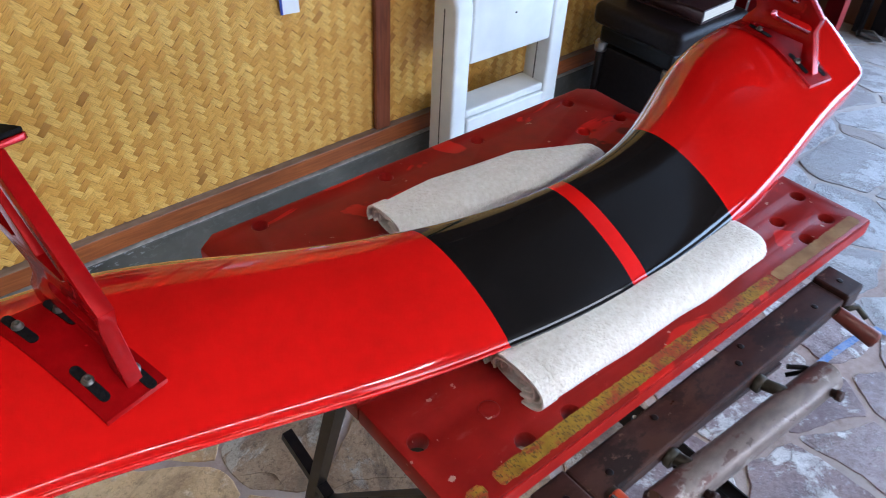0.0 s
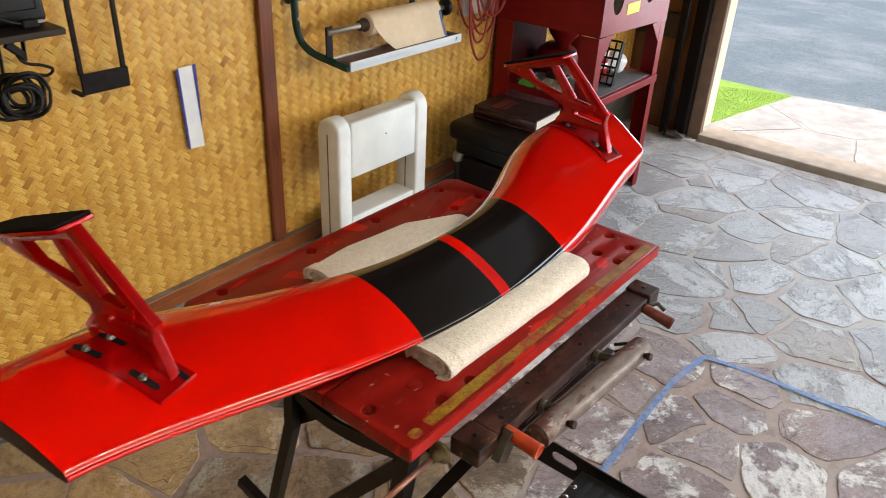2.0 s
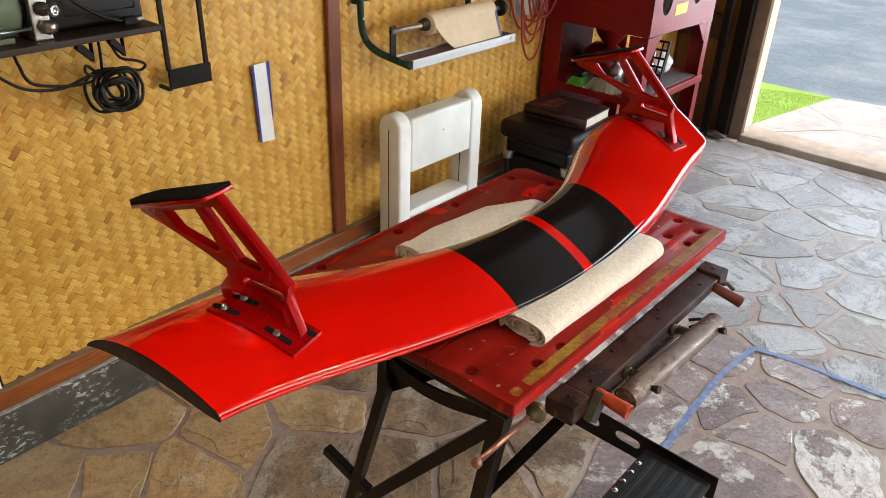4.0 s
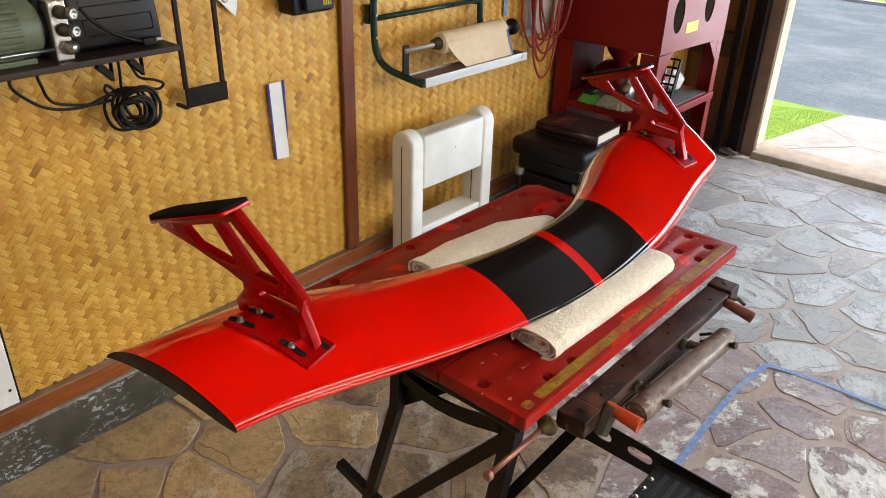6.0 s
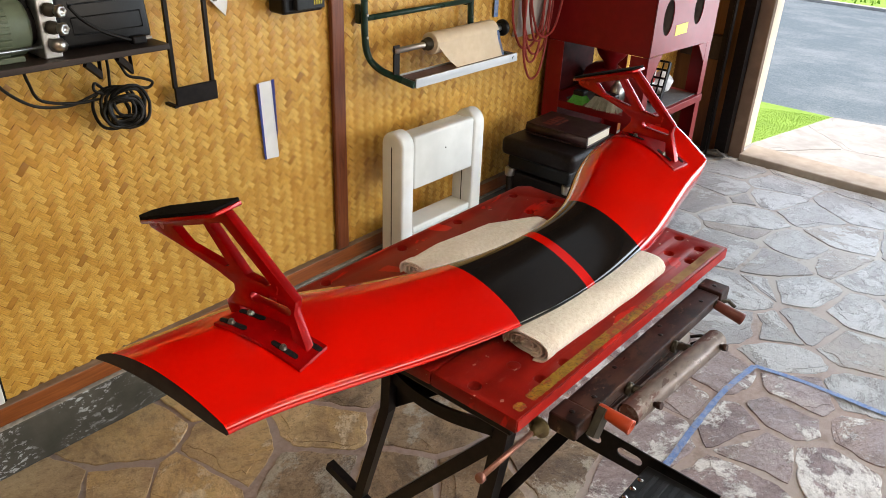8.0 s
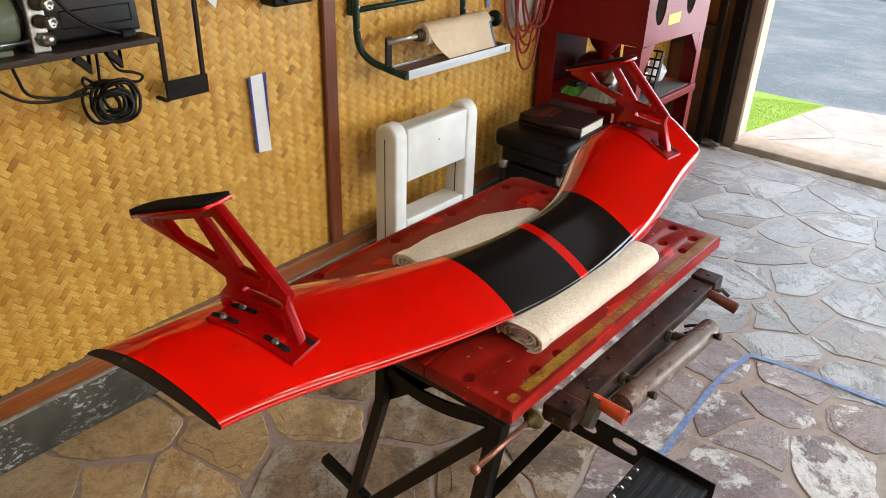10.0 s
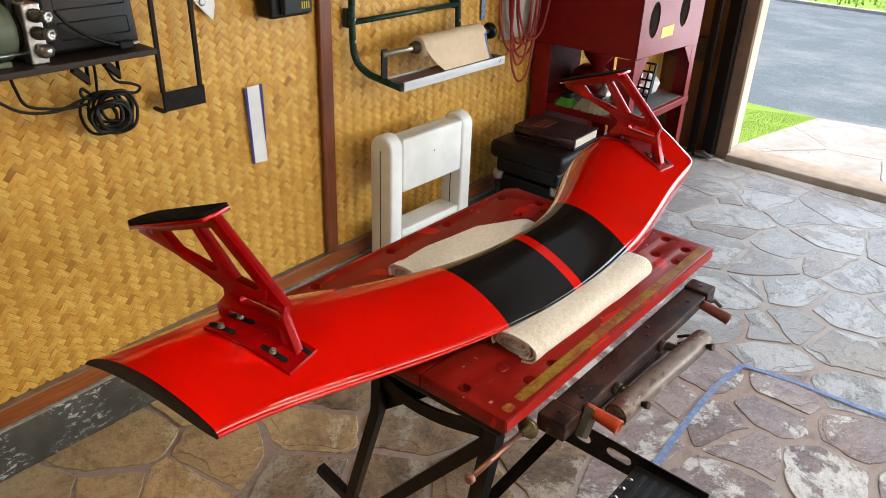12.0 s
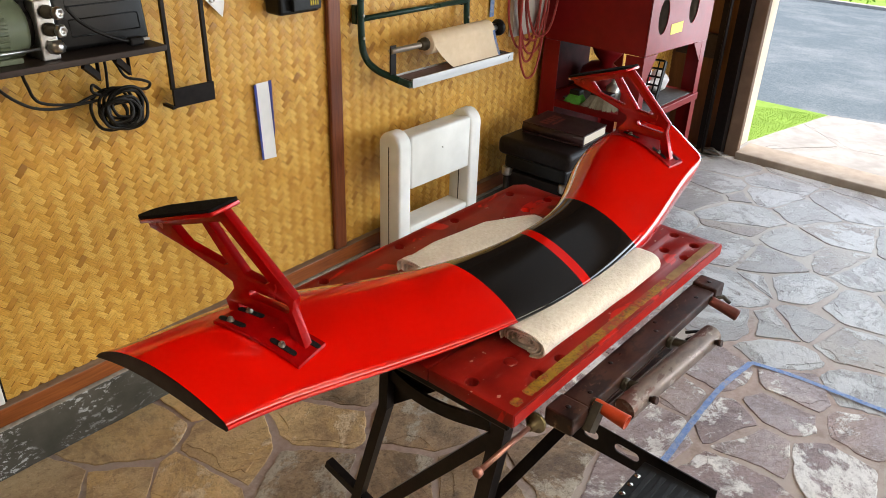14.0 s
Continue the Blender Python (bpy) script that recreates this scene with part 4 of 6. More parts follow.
tube(b, [p0 + (p1 - p0).normalized() * 0.004, p1], 0.0175, 28)
pipe = part("pipe_roller", b, PIPE_STEEL, bench, "worn bare steel pipe with welded studs")
for k in (0.16, 0.92):
    q = p0.lerp(p1, k)
    b = bmesh.new()
    turned(b, [(0.005, 0.016), (0.005, 0.024), (0.0065, 0.024), (0.0065, 0.031)], 8, Matrix.Translation(q) @ pose(0, 0, 0, 75, 0, 0))
    part("stud", b, BROWN_STEEL, pipe)
for k in (0.2, 0.75):
    q = p0.lerp(p1, k)
    b = bmesh.new()
    tube(b, [(q.x - 0.004, 0.3625, 0.752), (q.x, 0.338, 0.757), (q.x + 0.006, 0.318, 0.757)], 0.0072, 12)
    turned(b, [(0.0105, 0), (0.0115, 0.002), (0.0115, 0.008), (0.009, 0.0095)], 12, pose(q.x - 0.004, 0.3615, 0.752) @ pose(0, 0, 0, 90, 0, 0))
    part("roller_arm", b, OLIVE_STEEL, bench, "oily olive-brown roller arm")
b = bmesh.new()
tube(b, smooth_path([(0.80, 0.352, 0.75), (0.815, 0.335, 0.752), (0.823, 0.338, 0.738), (0.81, 0.352, 0.728)]), 0.003, 8)
part("wire_clip", b, BLACK_STEEL, bench)
# the rod under the front corner
b = bmesh.new()
tube(b, [(0.41, 0.415, 0.748), (0.282, 0.418, 0.741)], 0.0044, 12)
turned(b, [(0.0044, 0), (0.0075, 0.002), (0.0078, 0.009), (0.005, 0.011)], 14, pose(0.284, 0.418, 0.741) @ pose(0, 0, 0, 0, -90, 0))
rod = part("vise_rod", b, COPPER, bench, "copper-coloured vise rod with a knob end")
b = bmesh.new()
turned(b, [(0.009, 0), (0.017, 0.001), (0.018, 0.004), (0.017, 0.007), (0.009, 0.009), (0.009, 0.016), (0.006, 0.017), (0.006, 0.022)], 20, pose(0.418, 0.414, 0.748) @ pose(0, 0, 0, 0, -90, 0))
part("brass_collar", b, BRASS, rod, "dull brass collar")

# step with its pierced side plate
step = part("step_plate", boxm((0.50, 0.285, 0.238), (0.985, 0.445, 0.256), 0.004), GREY_PLASTIC, bench, "black ribbed step")
for k in range(5):
    y = 0.300 + k * 0.026
    part("rib", boxm((0.51, y, 0.2562), (0.962, y + 0.013, 0.2605), 0.002), GREY_PLASTIC, step)
for k in range(4):
    b = bmesh.new()
    turned(b, [(0.0075, 0), (0.0068, 0.0014), (0.001, 0.0016)], 14, pose(0.93 - 0.036 * k, 0.434, 0.2562))
    part("rivet", b, STEEL, step, "bare metal rivet head")
face = Matrix(((0, 0, 1, 0.996), (1, 0, 0, 0), (0, 1, 0, 0), (0, 0, 0, 1)))
b = sheet_cut([(0.275, 0.200), (0.275, 0.268), (0.46, 0.275), (0.66, 0.285), (0.66, 0.205)], [slot(0.475, 0.242, 0.515, 0.244, 0.013), slot(0.585, 0.244, 0.600, 0.244, 0.013)], 0.004, 0.0006, face)
part("side_plate", b, BLACK_STEEL, bench, "pierced black steel side plate")
face = Matrix(((0, 0, 1, 0.492), (1, 0, 0, 0), (0, 1, 0, 0), (0, 0, 0, 1)))
b = sheet_cut([(0.275, 0.200), (0.275, 0.268), (0.46, 0.275), (0.56, 0.20), (0.56, 0.14)], [], 0.004, 0.0006, face)
part("side_plate", b, BLACK_STEEL, bench, "black steel side plate")
b = bmesh.new()
bar(b, [(0.585, 0.394, 0.682), (0.87, 0.384, 0.682)], 0.014, 0.008, (0, 1, 0))
box(b, (0.60, 0.3905, 0.686), (0.85, 0.3935, 0.6905))
part("lower_rail", b, BROWN_STEEL, bench, "thin brown lower rail")

# ---- towels ----


def towel(name, rows, label):
    """A rolled towel: sections of (x, y, z, half width, half height) with folds spiralling in at the ends."""
    root = thing(name, label, "towel", "rolled towels under the wing")
    b = bmesh.new()
    n = 28
    rings = []
    path = []
    for i in range(len(rows) - 1):
        for k in range(10):
            t = k / 10
            path.append([rows[i][j] + (rows[i + 1][j] - rows[i][j]) * t for j in range(5)])
    path.append(list(rows[-1]))
    for i, (x, y, z, w, h) in enumerate(path):
        rr = []
        for k in range(n):
            a = k * math.tau / n
            c, s = math.cos(a), math.sin(a)
            e = 0.8
            px = math.copysign(abs(c) ** e, c) * w
            pz = math.copysign(abs(s) ** e, s) * h
            wob = 1 + 0.05 * noise.noise(Vector((x * 14, k * 0.35, w * 50)))
            rr.append(b.verts.new((x, y + px * wob, z + (pz * wob if pz > 0 else pz))))
        rings.append(rr)
    for a, c in zip(rings, rings[1:]):
        for k in range(n):
            b.faces.new((a[k], a[(k + 1) % n], c[(k + 1) % n], c[k])).smooth = True
    b.faces.new(rings[1][::-1])
    # far end is rounded off
    x, y, z, w, h = path[-1]
    last = rings[-1]
    for q, dx in ((0.82, 0.010), (0.5, 0.016)):
        nr = [b.verts.new((x + dx, y + (v.co.y - y) * q, z + (v.co.z - z) * q)) for v in rings[-1]]
        for k in range(n):
            b.faces.new((last[k], last[(k + 1) % n], nr[(k + 1) % n], nr[k])).smooth = True
        last = nr
    b.faces.new(last)
    bmesh.ops.recalc_face_normals(b, faces=b.faces)
    part("roll", b, TERRY, root)
    # the layers seen in the near end
    x, y, z, w, h = path[0]
    for lay in range(6):
        b = bmesh.new()
        f = 1.0 - 0.155 * lay
        pts = []
        for k in range(25):
            a = math.pi * (-0.15 + 1.55 * k / 24)
            ff = f - 0.05 * k / 24
            pts.append((y + math.copysign(abs(math.cos(a)) ** 0.8, math.cos(a)) * w * ff, z + math.copysign(abs(math.sin(a)) ** 0.8, math.sin(a)) * h * ff))
        th = 0.0026
        for (ya, za), (yb, zb) in zip(pts, pts[1:]):
            d = Vector((yb - ya, zb - za)).normalized() * th
            v = [b.verts.new((xx, yy, zz)) for xx in (x - 0.010 + 0.0022 * lay + 0.003 * math.sin(lay * 2.1), x + 0.012) for yy, zz in ((ya, za), (yb, zb), (yb - d.y * -1, zb - d.x), (ya - d.y * -1, za - d.x))]
            b.faces.new((v[0], v[1], v[2], v[3]))
            b.faces.new((v[0], v[4], v[5], v[1]))
            b.faces.new((v[3], v[2], v[6], v[7]))
        bmesh.ops.remove_doubles(b, verts=b.verts, dist=1e-4)
        bmesh.ops.recalc_face_normals(b, faces=b.faces)
        part("fold", b, TERRY, root)
    return root


TT = BENCH_TOP + 0.001
towel("rolled_towel", [(0.487, 0.492, TT + 0.019, 0.042, 0.019), (0.60, 0.490, TT + 0.021, 0.043, 0.021), (0.74, 0.486, TT + 0.021, 0.042, 0.021), (0.862, 0.484, TT + 0.020, 0.038, 0.020)], "cream terry towel rolled flat on the workbench, near edge")
towel("rolled_towel", [(0.534, 0.770, TT + 0.018, 0.036, 0.018), (0.62, 0.765, TT + 0.021, 0.040, 0.021), (0.76, 0.752, TT + 0.020, 0.040, 0.020), (0.868, 0.735, TT + 0.013, 0.024, 0.013)], "cream terry towel folded on the workbench, far edge")

# ---- white folding stool against the wall ----
stool = thing("folding_step_stool", "white plastic folding step stool leaning by the wall", "step stool")


def post(x0, x1, y0, y1, z0, z1):
    """A rail with a fully rounded top."""
    b = bmesh.new()
    n, r = 10, (y1 - y0) / 2
    prof = [(y0, z0)] + [((y0 + y1) / 2 - r * math.cos(math.pi * k / n), z1 - r + r * math.sin(math.pi * k / n)) for k in range(n + 1)] + [(y1, z0)]
    a = [b.verts.new((x0, y, z)) for y, z in prof]
    c = [b.verts.new((x1, y, z)) for y, z in prof]
    b.faces.new(a)
    b.faces.new(c)
    for i in range(len(prof)):
        j = (i + 1) % len(prof)
        b.faces.new((a[i], a[j], c[j], c[i]))
    bmesh.ops.recalc_face_normals(b, faces=b.faces)
    bmesh.ops.bevel(b, geom=[e for e in b.edges if abs(e.verts[0].co.x - e.verts[1].co.x) < 1e-6], offset=0.010, segments=3, profile=0.5, affect="EDGES")
    return b


for x in (1.394, 1.776):
    part("side_rail", post(x - 0.030, x + 0.030, 1.615, 1.715, 0.0, 0.666), WHITE_PLASTIC, stool, smooth=True, autosmooth=40)
    part("seam_strip", boxm((x - 0.0306, 1.664, 0.10), (x - 0.0296, 1.668, 0.615)), GREY_PLASTIC, stool)
part("seat_panel", boxm((1.426, 1.618, 0.455), (1.744, 1.655, 0.647), 0.008, seg=3), WHITE_PLASTIC, stool, autosmooth=40)
part("seat_edge", boxm((1.426, 1.6555, 0.605), (1.744, 1.705, 0.641), 0.008, seg=3), WHITE_PLASTIC, stool, autosmooth=40)
part("step_panel", boxm((1.426, 1.62, 0.285), (1.744, 1.712, 0.310), 0.006), WHITE_PLASTIC, stool)
part("lower_panel", boxm((1.426, 1.612, 0.09), (1.744, 1.64, 0.2845), 0.006, pose(0, 0, 0, 0, 0, 0)), WHITE_PLASTIC, stool)
stool.matrix_world = pose(0.006, -0.016, 0)
b = bmesh.new()
turned(b, [(0.003, 0), (0.0025, 0.0012), (0.0002, 0.0013)], 10, pose(1.588, 1.618, 0.572) @ pose(0, 0, 0, 90, 0, 0))
part("screw", b, GREY_PLASTIC, stool)

# ---- black padded stool with a book ----
seat = thing("shop_stool", "black padded rolling shop stool with chrome corners", "stool")
SX0, SX1, SY0, SY1, ST = 2.03, 2.41, 1.335, 1.68, 0.488
part("cushion", boxm((SX0, SY0, ST - 0.075), (SX1, SY1, ST), 0.024, seg=4), VINYL, seat, smooth=True, autosmooth=60)
part("seat_pan", boxm((SX0 + 0.025, SY0 + 0.025, ST - 0.135), (SX1 - 0.025, SY1 - 0.025, ST - 0.0755), 0.012), BLACK_PLASTIC, seat)
for x in (SX0 + 0.035, SX1 - 0.035):
    for y in (SY0 + 0.035, SY1 - 0.035):
        b = bmesh.new()
        tube(b, [(x, y, ST - 0.134), (x, y, 0.05)], 0.013, 12)
        leg = part("leg", b, BLACK_STEEL, seat)
        b = bmesh.new()
        turned(b, [(0.018, -0.018), (0.021, -0.012), (0.021, 0.012), (0.018, 0.018)], 14, pose(x, y, ST - 0.15))
        part("chrome_corner", b, STEEL, leg, "bright chrome corner cap")
        b = bmesh.new()
        turned(b, [(0.020, -0.011), (0.025, -0.008), (0.025, 0.008), (0.020, 0.011)], 16, pose(x, y, 0.025) @ ALONG_Y)
        part("castor", b, RUBBER, leg)
part("lower_tray", boxm((SX0 + 0.02, SY0 + 0.02, 0.125), (SX1 - 0.02, SY1 - 0.02, 0.155), 0.008), BLACK_PLASTIC, seat)
part("side_drawer", boxm((SX0 + 0.04, SY0 + 0.05, 0.156), (SX1 - 0.05, SY1 - 0.04, ST - 0.15), 0.008), VINYL, seat)

book = thing("thick_book", "thick book with dark red-brown cover lying on the stool", "book")
book.matrix_world = pose(2.245, 1.50, ST + 0.0005, 0, 0, 3)
part("page_block", boxm((-0.092, -0.136, 0.006), (0.096, 0.134, 0.040), 0.001), PAGES, book)
part("back_cover", boxm((-0.10, -0.140, 0.0), (0.10, 0.140, 0.0058), 0.001), LEATHER, book)
cover = part("front_cover", boxm((-0.10, -0.140, 0.0402), (0.10, 0.140, 0.046), 0.0016), LEATHER, book)
b = bmesh.new()
rows = [[b.verts.new((-0.0925 - 0.011 * math.sin(math.pi * k / 8), y, 0.0005 + 0.045 * k / 8)) for k in range(9)] for y in (-0.140, 0.140)]
for k in range(8):
    b.faces.new((rows[0][k], rows[0][k + 1], rows[1][k + 1], rows[1][k])).smooth = True
b.faces.new(rows[0])
b.faces.new(rows[1][::-1])
bmesh.ops.recalc_face_normals(b, faces=b.faces)
part("spine", b, LEATHER, book)
for x, w in ((-0.068, 0.022), (-0.040, 0.018), (-0.016, 0.022), (0.012, 0.016), (0.034, 0.022)):
    part("title_bar", boxm((x, 0.045, 0.0461), (x + w, 0.085, 0.0465)), GILT, cover, "faded dull red title bar")
for x, w in ((-0.055, 0.04), (-0.008, 0.05)):
    part("title_bar", boxm((x, 0.022, 0.0461), (x + w, 0.034, 0.0465)), GILT, cover, "faded dull red title bar")

# ---- red blasting cabinet ----
cab = thing("blast_cabinet", "red enamelled steel blasting cabinet on legs with a shelf", "cabinet")
CX0, CX1, CY0, CY1 = 2.46, 3.06, 1.30, 1.775
UP = Matrix(((1, 0, 0, 0), (0, 0, -1, 0), (0, 1, 0, 0), (0, 0, 0, 1)))
part("front_panel", sheet_cut([(CX0, 0.805), (CX1, 0.785), (CX1, 1.55), (CX0, 1.55)], [ring(2.575, 0.945, 0.062, 28, 0.72, 1.15), ring(2.855, 0.955, 0.062, 28, 0.72, 1.15)], 0.004, 0.0008, Matrix.Translation((0, CY0, 0)) @ UP), CABINET_RED, cab)
part("side_panel", boxm((CX0, CY0 + 0.003, 0.805), (CX0 + 0.003, CY1, 1.55)), CABINET_RED, cab)
part("side_panel", boxm((CX1 - 0.003, CY0 + 0.003, 0.805), (CX1, CY1, 1.55)), CABINET_RED, cab)
part("back_panel", boxm((CX0 + 0.004, CY1 - 0.004, 0.805), (CX1 - 0.004, CY1, 1.55)), CABINET_RED, cab)
part("floor_panel", boxm((CX0 + 0.004, CY0 + 0.004, 0.800), (CX1 - 0.004, CY1 - 0.005, 0.804)), CABINET_RED, cab)
part("lid", boxm((CX0 - 0.006, CY0 - 0.006, 1.5505), (CX1 + 0.006, CY1 + 0.006, 1.58), 0.004), CABINET_RED, cab)
for cx, cz in ((2.575, 0.945), (2.855, 0.955)):
    b = bmesh.new()
    turned(b, [(0.064, -0.006), (0.064, 0.002), (0.059, 0.003), (0.057, 0.06), (0.05, 0.14), (0.02, 0.17)], 26, pose(cx, CY0 + 0.0065, cz) @ ALONG_Y @ Matrix.Diagonal((0.72, 1.12, 1, 1)))
    b.faces.ensure_lookup_table()
    bmesh.ops.delete(b, geom=[b.faces[-2]], context="FACES")
    part("glove_sleeve", b, SLEEVE, cab, "dusty grey rubber glove sleeve")
part("warning_label", boxm((2.655, CY0 - 0.0035, 0.862), (2.765, CY0 - 0.0025, 0.905)), YELLOW, cab, "plain yellow label")
for x, y in ((CX0, CY0), (CX1, CY0), (CX0, CY1), (CX1, CY1)):
    b = bmesh.new()
    dx = 0.045 if x == CX0 else -0.045
    dy = 0.08 if y == CY0 else -0.08
    box(b, (min(x, x + dx), y, 0.0) if dy > 0 else (min(x, x + dx), y - 0.003, 0.0), (max(x, x + dx), y + 0.003, 0.799) if dy > 0 else (max(x, x + dx), y, 0.799))
    box(b, (min(x, x + dx / 15), min(y + 0.0031, y + dy), 0.0), (max(x, x + dx / 15), max(y - 0.0031, y + dy), 0.799))
    part("leg", b, CABINET_RED, cab)
part("brace_gusset", sheet_cut([(CX0 + 0.046, 0.799), (CX0 + 0.12, 0.799), (CX0 + 0.046, 0.70)], [], 0.003, 0.0005, Matrix.Translation((0, CY0 + 0.002, 0)) @ UP), CABINET_RED, cab)
part("brace_gusset", sheet_cut([(CX1 - 0.046, 0.786), (CX1 - 0.13, 0.786), (CX1 - 0.046, 0.70)], [], 0.003, 0.0005, Matrix.Translation((0, CY0 + 0.002, 0)) @ UP), CABINET_RED, cab)
shelf_c = part("lower_shelf", boxm((CX0 + 0.004, CY0 - 0.008, 0.513), (CX1 - 0.004, CY1 - 0.006, 0.546), 0.003), CABINET_RED, cab)
part("shelf_mat", boxm((CX0 + 0.05, CY0 + 0.01, 0.5462), (CX1 - 0.05, CY1 - 0.09, 0.550)), SHELF_GREY, shelf_c, "grey rubber shelf mat")
# sheets coloured dark for the shade between the legs
part("back_sheet", boxm((CX0 + 0.046, CY1 - 0.0095, 0.20), (CX1 - 0.046, CY1 - 0.0065, 0.513)), SHADED_RED, cab)
part("back_sheet", boxm((CX0 + 0.046, CY1 - 0.0035, 0.548), (CX1 - 0.20, CY1 - 0.0005, 0.799)), SHADED_RED, cab)
part("bottom_shelf", boxm((CX0 + 0.004, CY0 - 0.004, 0.16), (CX1 - 0.004, CY1 - 0.006, 0.19), 0.003), CABINET_RED, cab)
b = bmesh.new()
turned(b, [(0.10, 0.0), (0.06, -0.08), (0.03, -0.115), (0.03, -0.14)], 20, pose(2.72, 1.60, 0.7995))
part("hopper", b, CABINET_RED, cab)

# things on the cabinet's shelf
tray = thing("wire_basket", "black plastic lattice basket standing on edge", "basket")
tray.matrix_world = pose(2.70, 1.40, 0.5505) @ pose(0, 0, 0, 0, 22, 8)
part("rim", boxm((-0.004, -0.062, 0), (0.03, -0.055, 0.19), 0.002), BLACK_PLASTIC, tray)
part("rim", boxm((-0.004, 0.055, 0), (0.03, 0.062, 0.19), 0.002), BLACK_PLASTIC, tray)
for k in range(6):
    part("slat", boxm((0.0, -0.054, 0.004 + k * 0.036), (0.01, 0.054, 0.012 + k * 0.036)), BLACK_PLASTIC, tray)
for k in range(3):
    part("bar", boxm((0.0102, -0.034 + k * 0.03, 0.0), (0.016, -0.028 + k * 0.03, 0.19)), BLACK_PLASTIC, tray)
bag = bmesh.new()
bmesh.ops.create_uvsphere(bag, u_segments=20, v_segments=12, radius=1.0, matrix=pose(2.90, 1.43, 0.598) @ Matrix.Diagonal((0.06, 0.045, 0.048, 1)))
for v in bag.verts:
    v.co += Vector((noise.noise(v.co * 22), noise.noise(v.co * 22 + Vector((5, 0, 0))), noise.noise(v.co * 22 + Vector((0, 9, 0))))) * 0.016
    v.co.z = max(v.co.z, 0.551)
solid("plastic_bag", bag, WHITE_PAPER, "crumpled white plastic bag on the cabinet shelf", "bag", smooth=True)

spray_can = thing("spray_can", "red can with a pale band standing behind the basket", "can")
b = bmesh.new()
turned(b, [(0.02, 0), (0.031, 0.002), (0.031, 0.15), (0.022, 0.165), (0.012, 0.168), (0.012, 0.185), (0.001, 0.186)], 22, pose(2.80, 1.452, 0.5505))
part("body", b, BRIGHT_RED, spray_can)
for z in (0.045, 0.095):
    b = bmesh.new()
    turned(b, [(0.0312, 0), (0.0318, 0.001), (0.0318, 0.022), (0.0312, 0.023)], 22, pose(2.80, 1.452, 0.5505 + z))
    part("band", b, WHITE_PAPER, spray_can, "pale printed band")


def brush(x, y, z, mat, label, w, h, flare):
    root = thing("scrub_brush", label, "brush", "brushes on the cabinet shelf")
    root.matrix_world = pose(x, y, z, 0, 0, 90)
    part("block", boxm((-w, -0.02, h), (w, 0.02, h + 0.022), 0.006), BLACK_PLASTIC, root)
    rng = random.Random(int(x * 1000))
    b = bmesh.new()
    for _ in range(260):
        u, v = rng.uniform(-1, 1), rng.uniform(-1, 1)
        p0 = Vector((u * w * 0.92, v * 0.017, h + 0.001))
        p1 = Vector((u * w * flare + rng.gauss(0, 0.003), v * 0.03 * flare, rng.uniform(0.0, 0.006)))
        d = Vector((0.0016, 0.0016, 0))
        b.faces.new([b.verts.new(q) for q in (p0 - d, p0 + d, p1 + d, p1 - d)])
    part("bristles", b, mat, root)
    return root


brush(2.482, 1.60, 0.5505, GREEN_BRISTLE, "small brush with bright green bristles", 0.026, 0.034, 1.35)
brush(2.485, 1.475, 0.5505, STRAW, "hand brush with flared straw bristles", 0.05, 0.05, 1.5)
helmet = bmesh.new()
turned(helmet, [(0.001, 0.12), (0.05, 0.112), (0.085, 0.085), (0.10, 0.04), (0.102, 0.0)], 26, pose(2.78, 1.66, 0.5505))
solid("round_tin", helmet, CABINET_RED, "dark red domed container on the cabinet shelf", "container")
b = bmesh.new()
turned(b, [(0.03, 0), (0.032, 0.004), (0.032, 0.05), (0.02, 0.06), (0.012, 0.075), (0.012, 0.085)], 20, pose(2.66, 1.52, 0.5505))
solid("small_can", b, ALU, "small bare metal can", "can")
b = bmesh.new()
turned(b, [(0.10, 0), (0.12, 0.004), (0.125, 0.10), (0.11, 0.11)], 24, pose(2.86, 1.42, 0.1905))
solid("plastic_tub", b, BLACK_PLASTIC, "black plastic tub on the lower shelf", "tub")

# ---- paper roll rack on the wall ----
rack = thing("paper_roll_rack", "dark green tubular wall rack holding a kraft paper roll", "rack")
for x, ext in ((1.362, 0.0), (1.90, 0.0)):
    b = bmesh.new()
    tube(b, smooth_path([(x, 1.765, 1.62), (x, 1.765, 1.2), (x, 1.765, 0.98), (x + 0.008, 1.758, 0.90), (x + 0.02, 1.72, 0.862), (x + 0.04, 1.66, 0.842), (x + 0.06, 1.60, 0.826)], 6), 0.0115, 12)
    up = part("bent_tube", b, GREEN_STEEL, rack)
    for z in (0.96, 1.03, 1.10):
        b = bmesh.new()
        turned(b, [(0.005, 0), (0.005, 0.003), (0.003, 0.004)], 8, pose(x, 1.7535, z) @ pose(0, 0, 0, 90, 0, 0))
        part("rivet", b, STEEL, up)
    part("wall_bracket", boxm((x - 0.012, 1.776, 1.0), (x + 0.012, 1.797, 1.06), 0.003), GREEN_STEEL, rack)
    b = boxm((x + 0.030, 1.662, 0.845), (x + 0.056, 1.668, 0.945), 0.001)
    part("arm", b, BLACK_STEEL, rack, "flat black upright arm")
b = bmesh.new()
tube(b, [(1.362, 1.765, 1.018), (1.90, 1.765, 1.018)], 0.009, 12)
part("cross_tube", b, GREEN_STEEL, rack)
RX0, RX1, RY, RZ = 1.395, 1.965, 1.664, 0.928
b = bmesh.new()
tube(b, [(RX0, RY, RZ), (RX1, RY, RZ)], 0.0095, 14)
part("axle", b, ALU, rack, "bare aluminium axle")
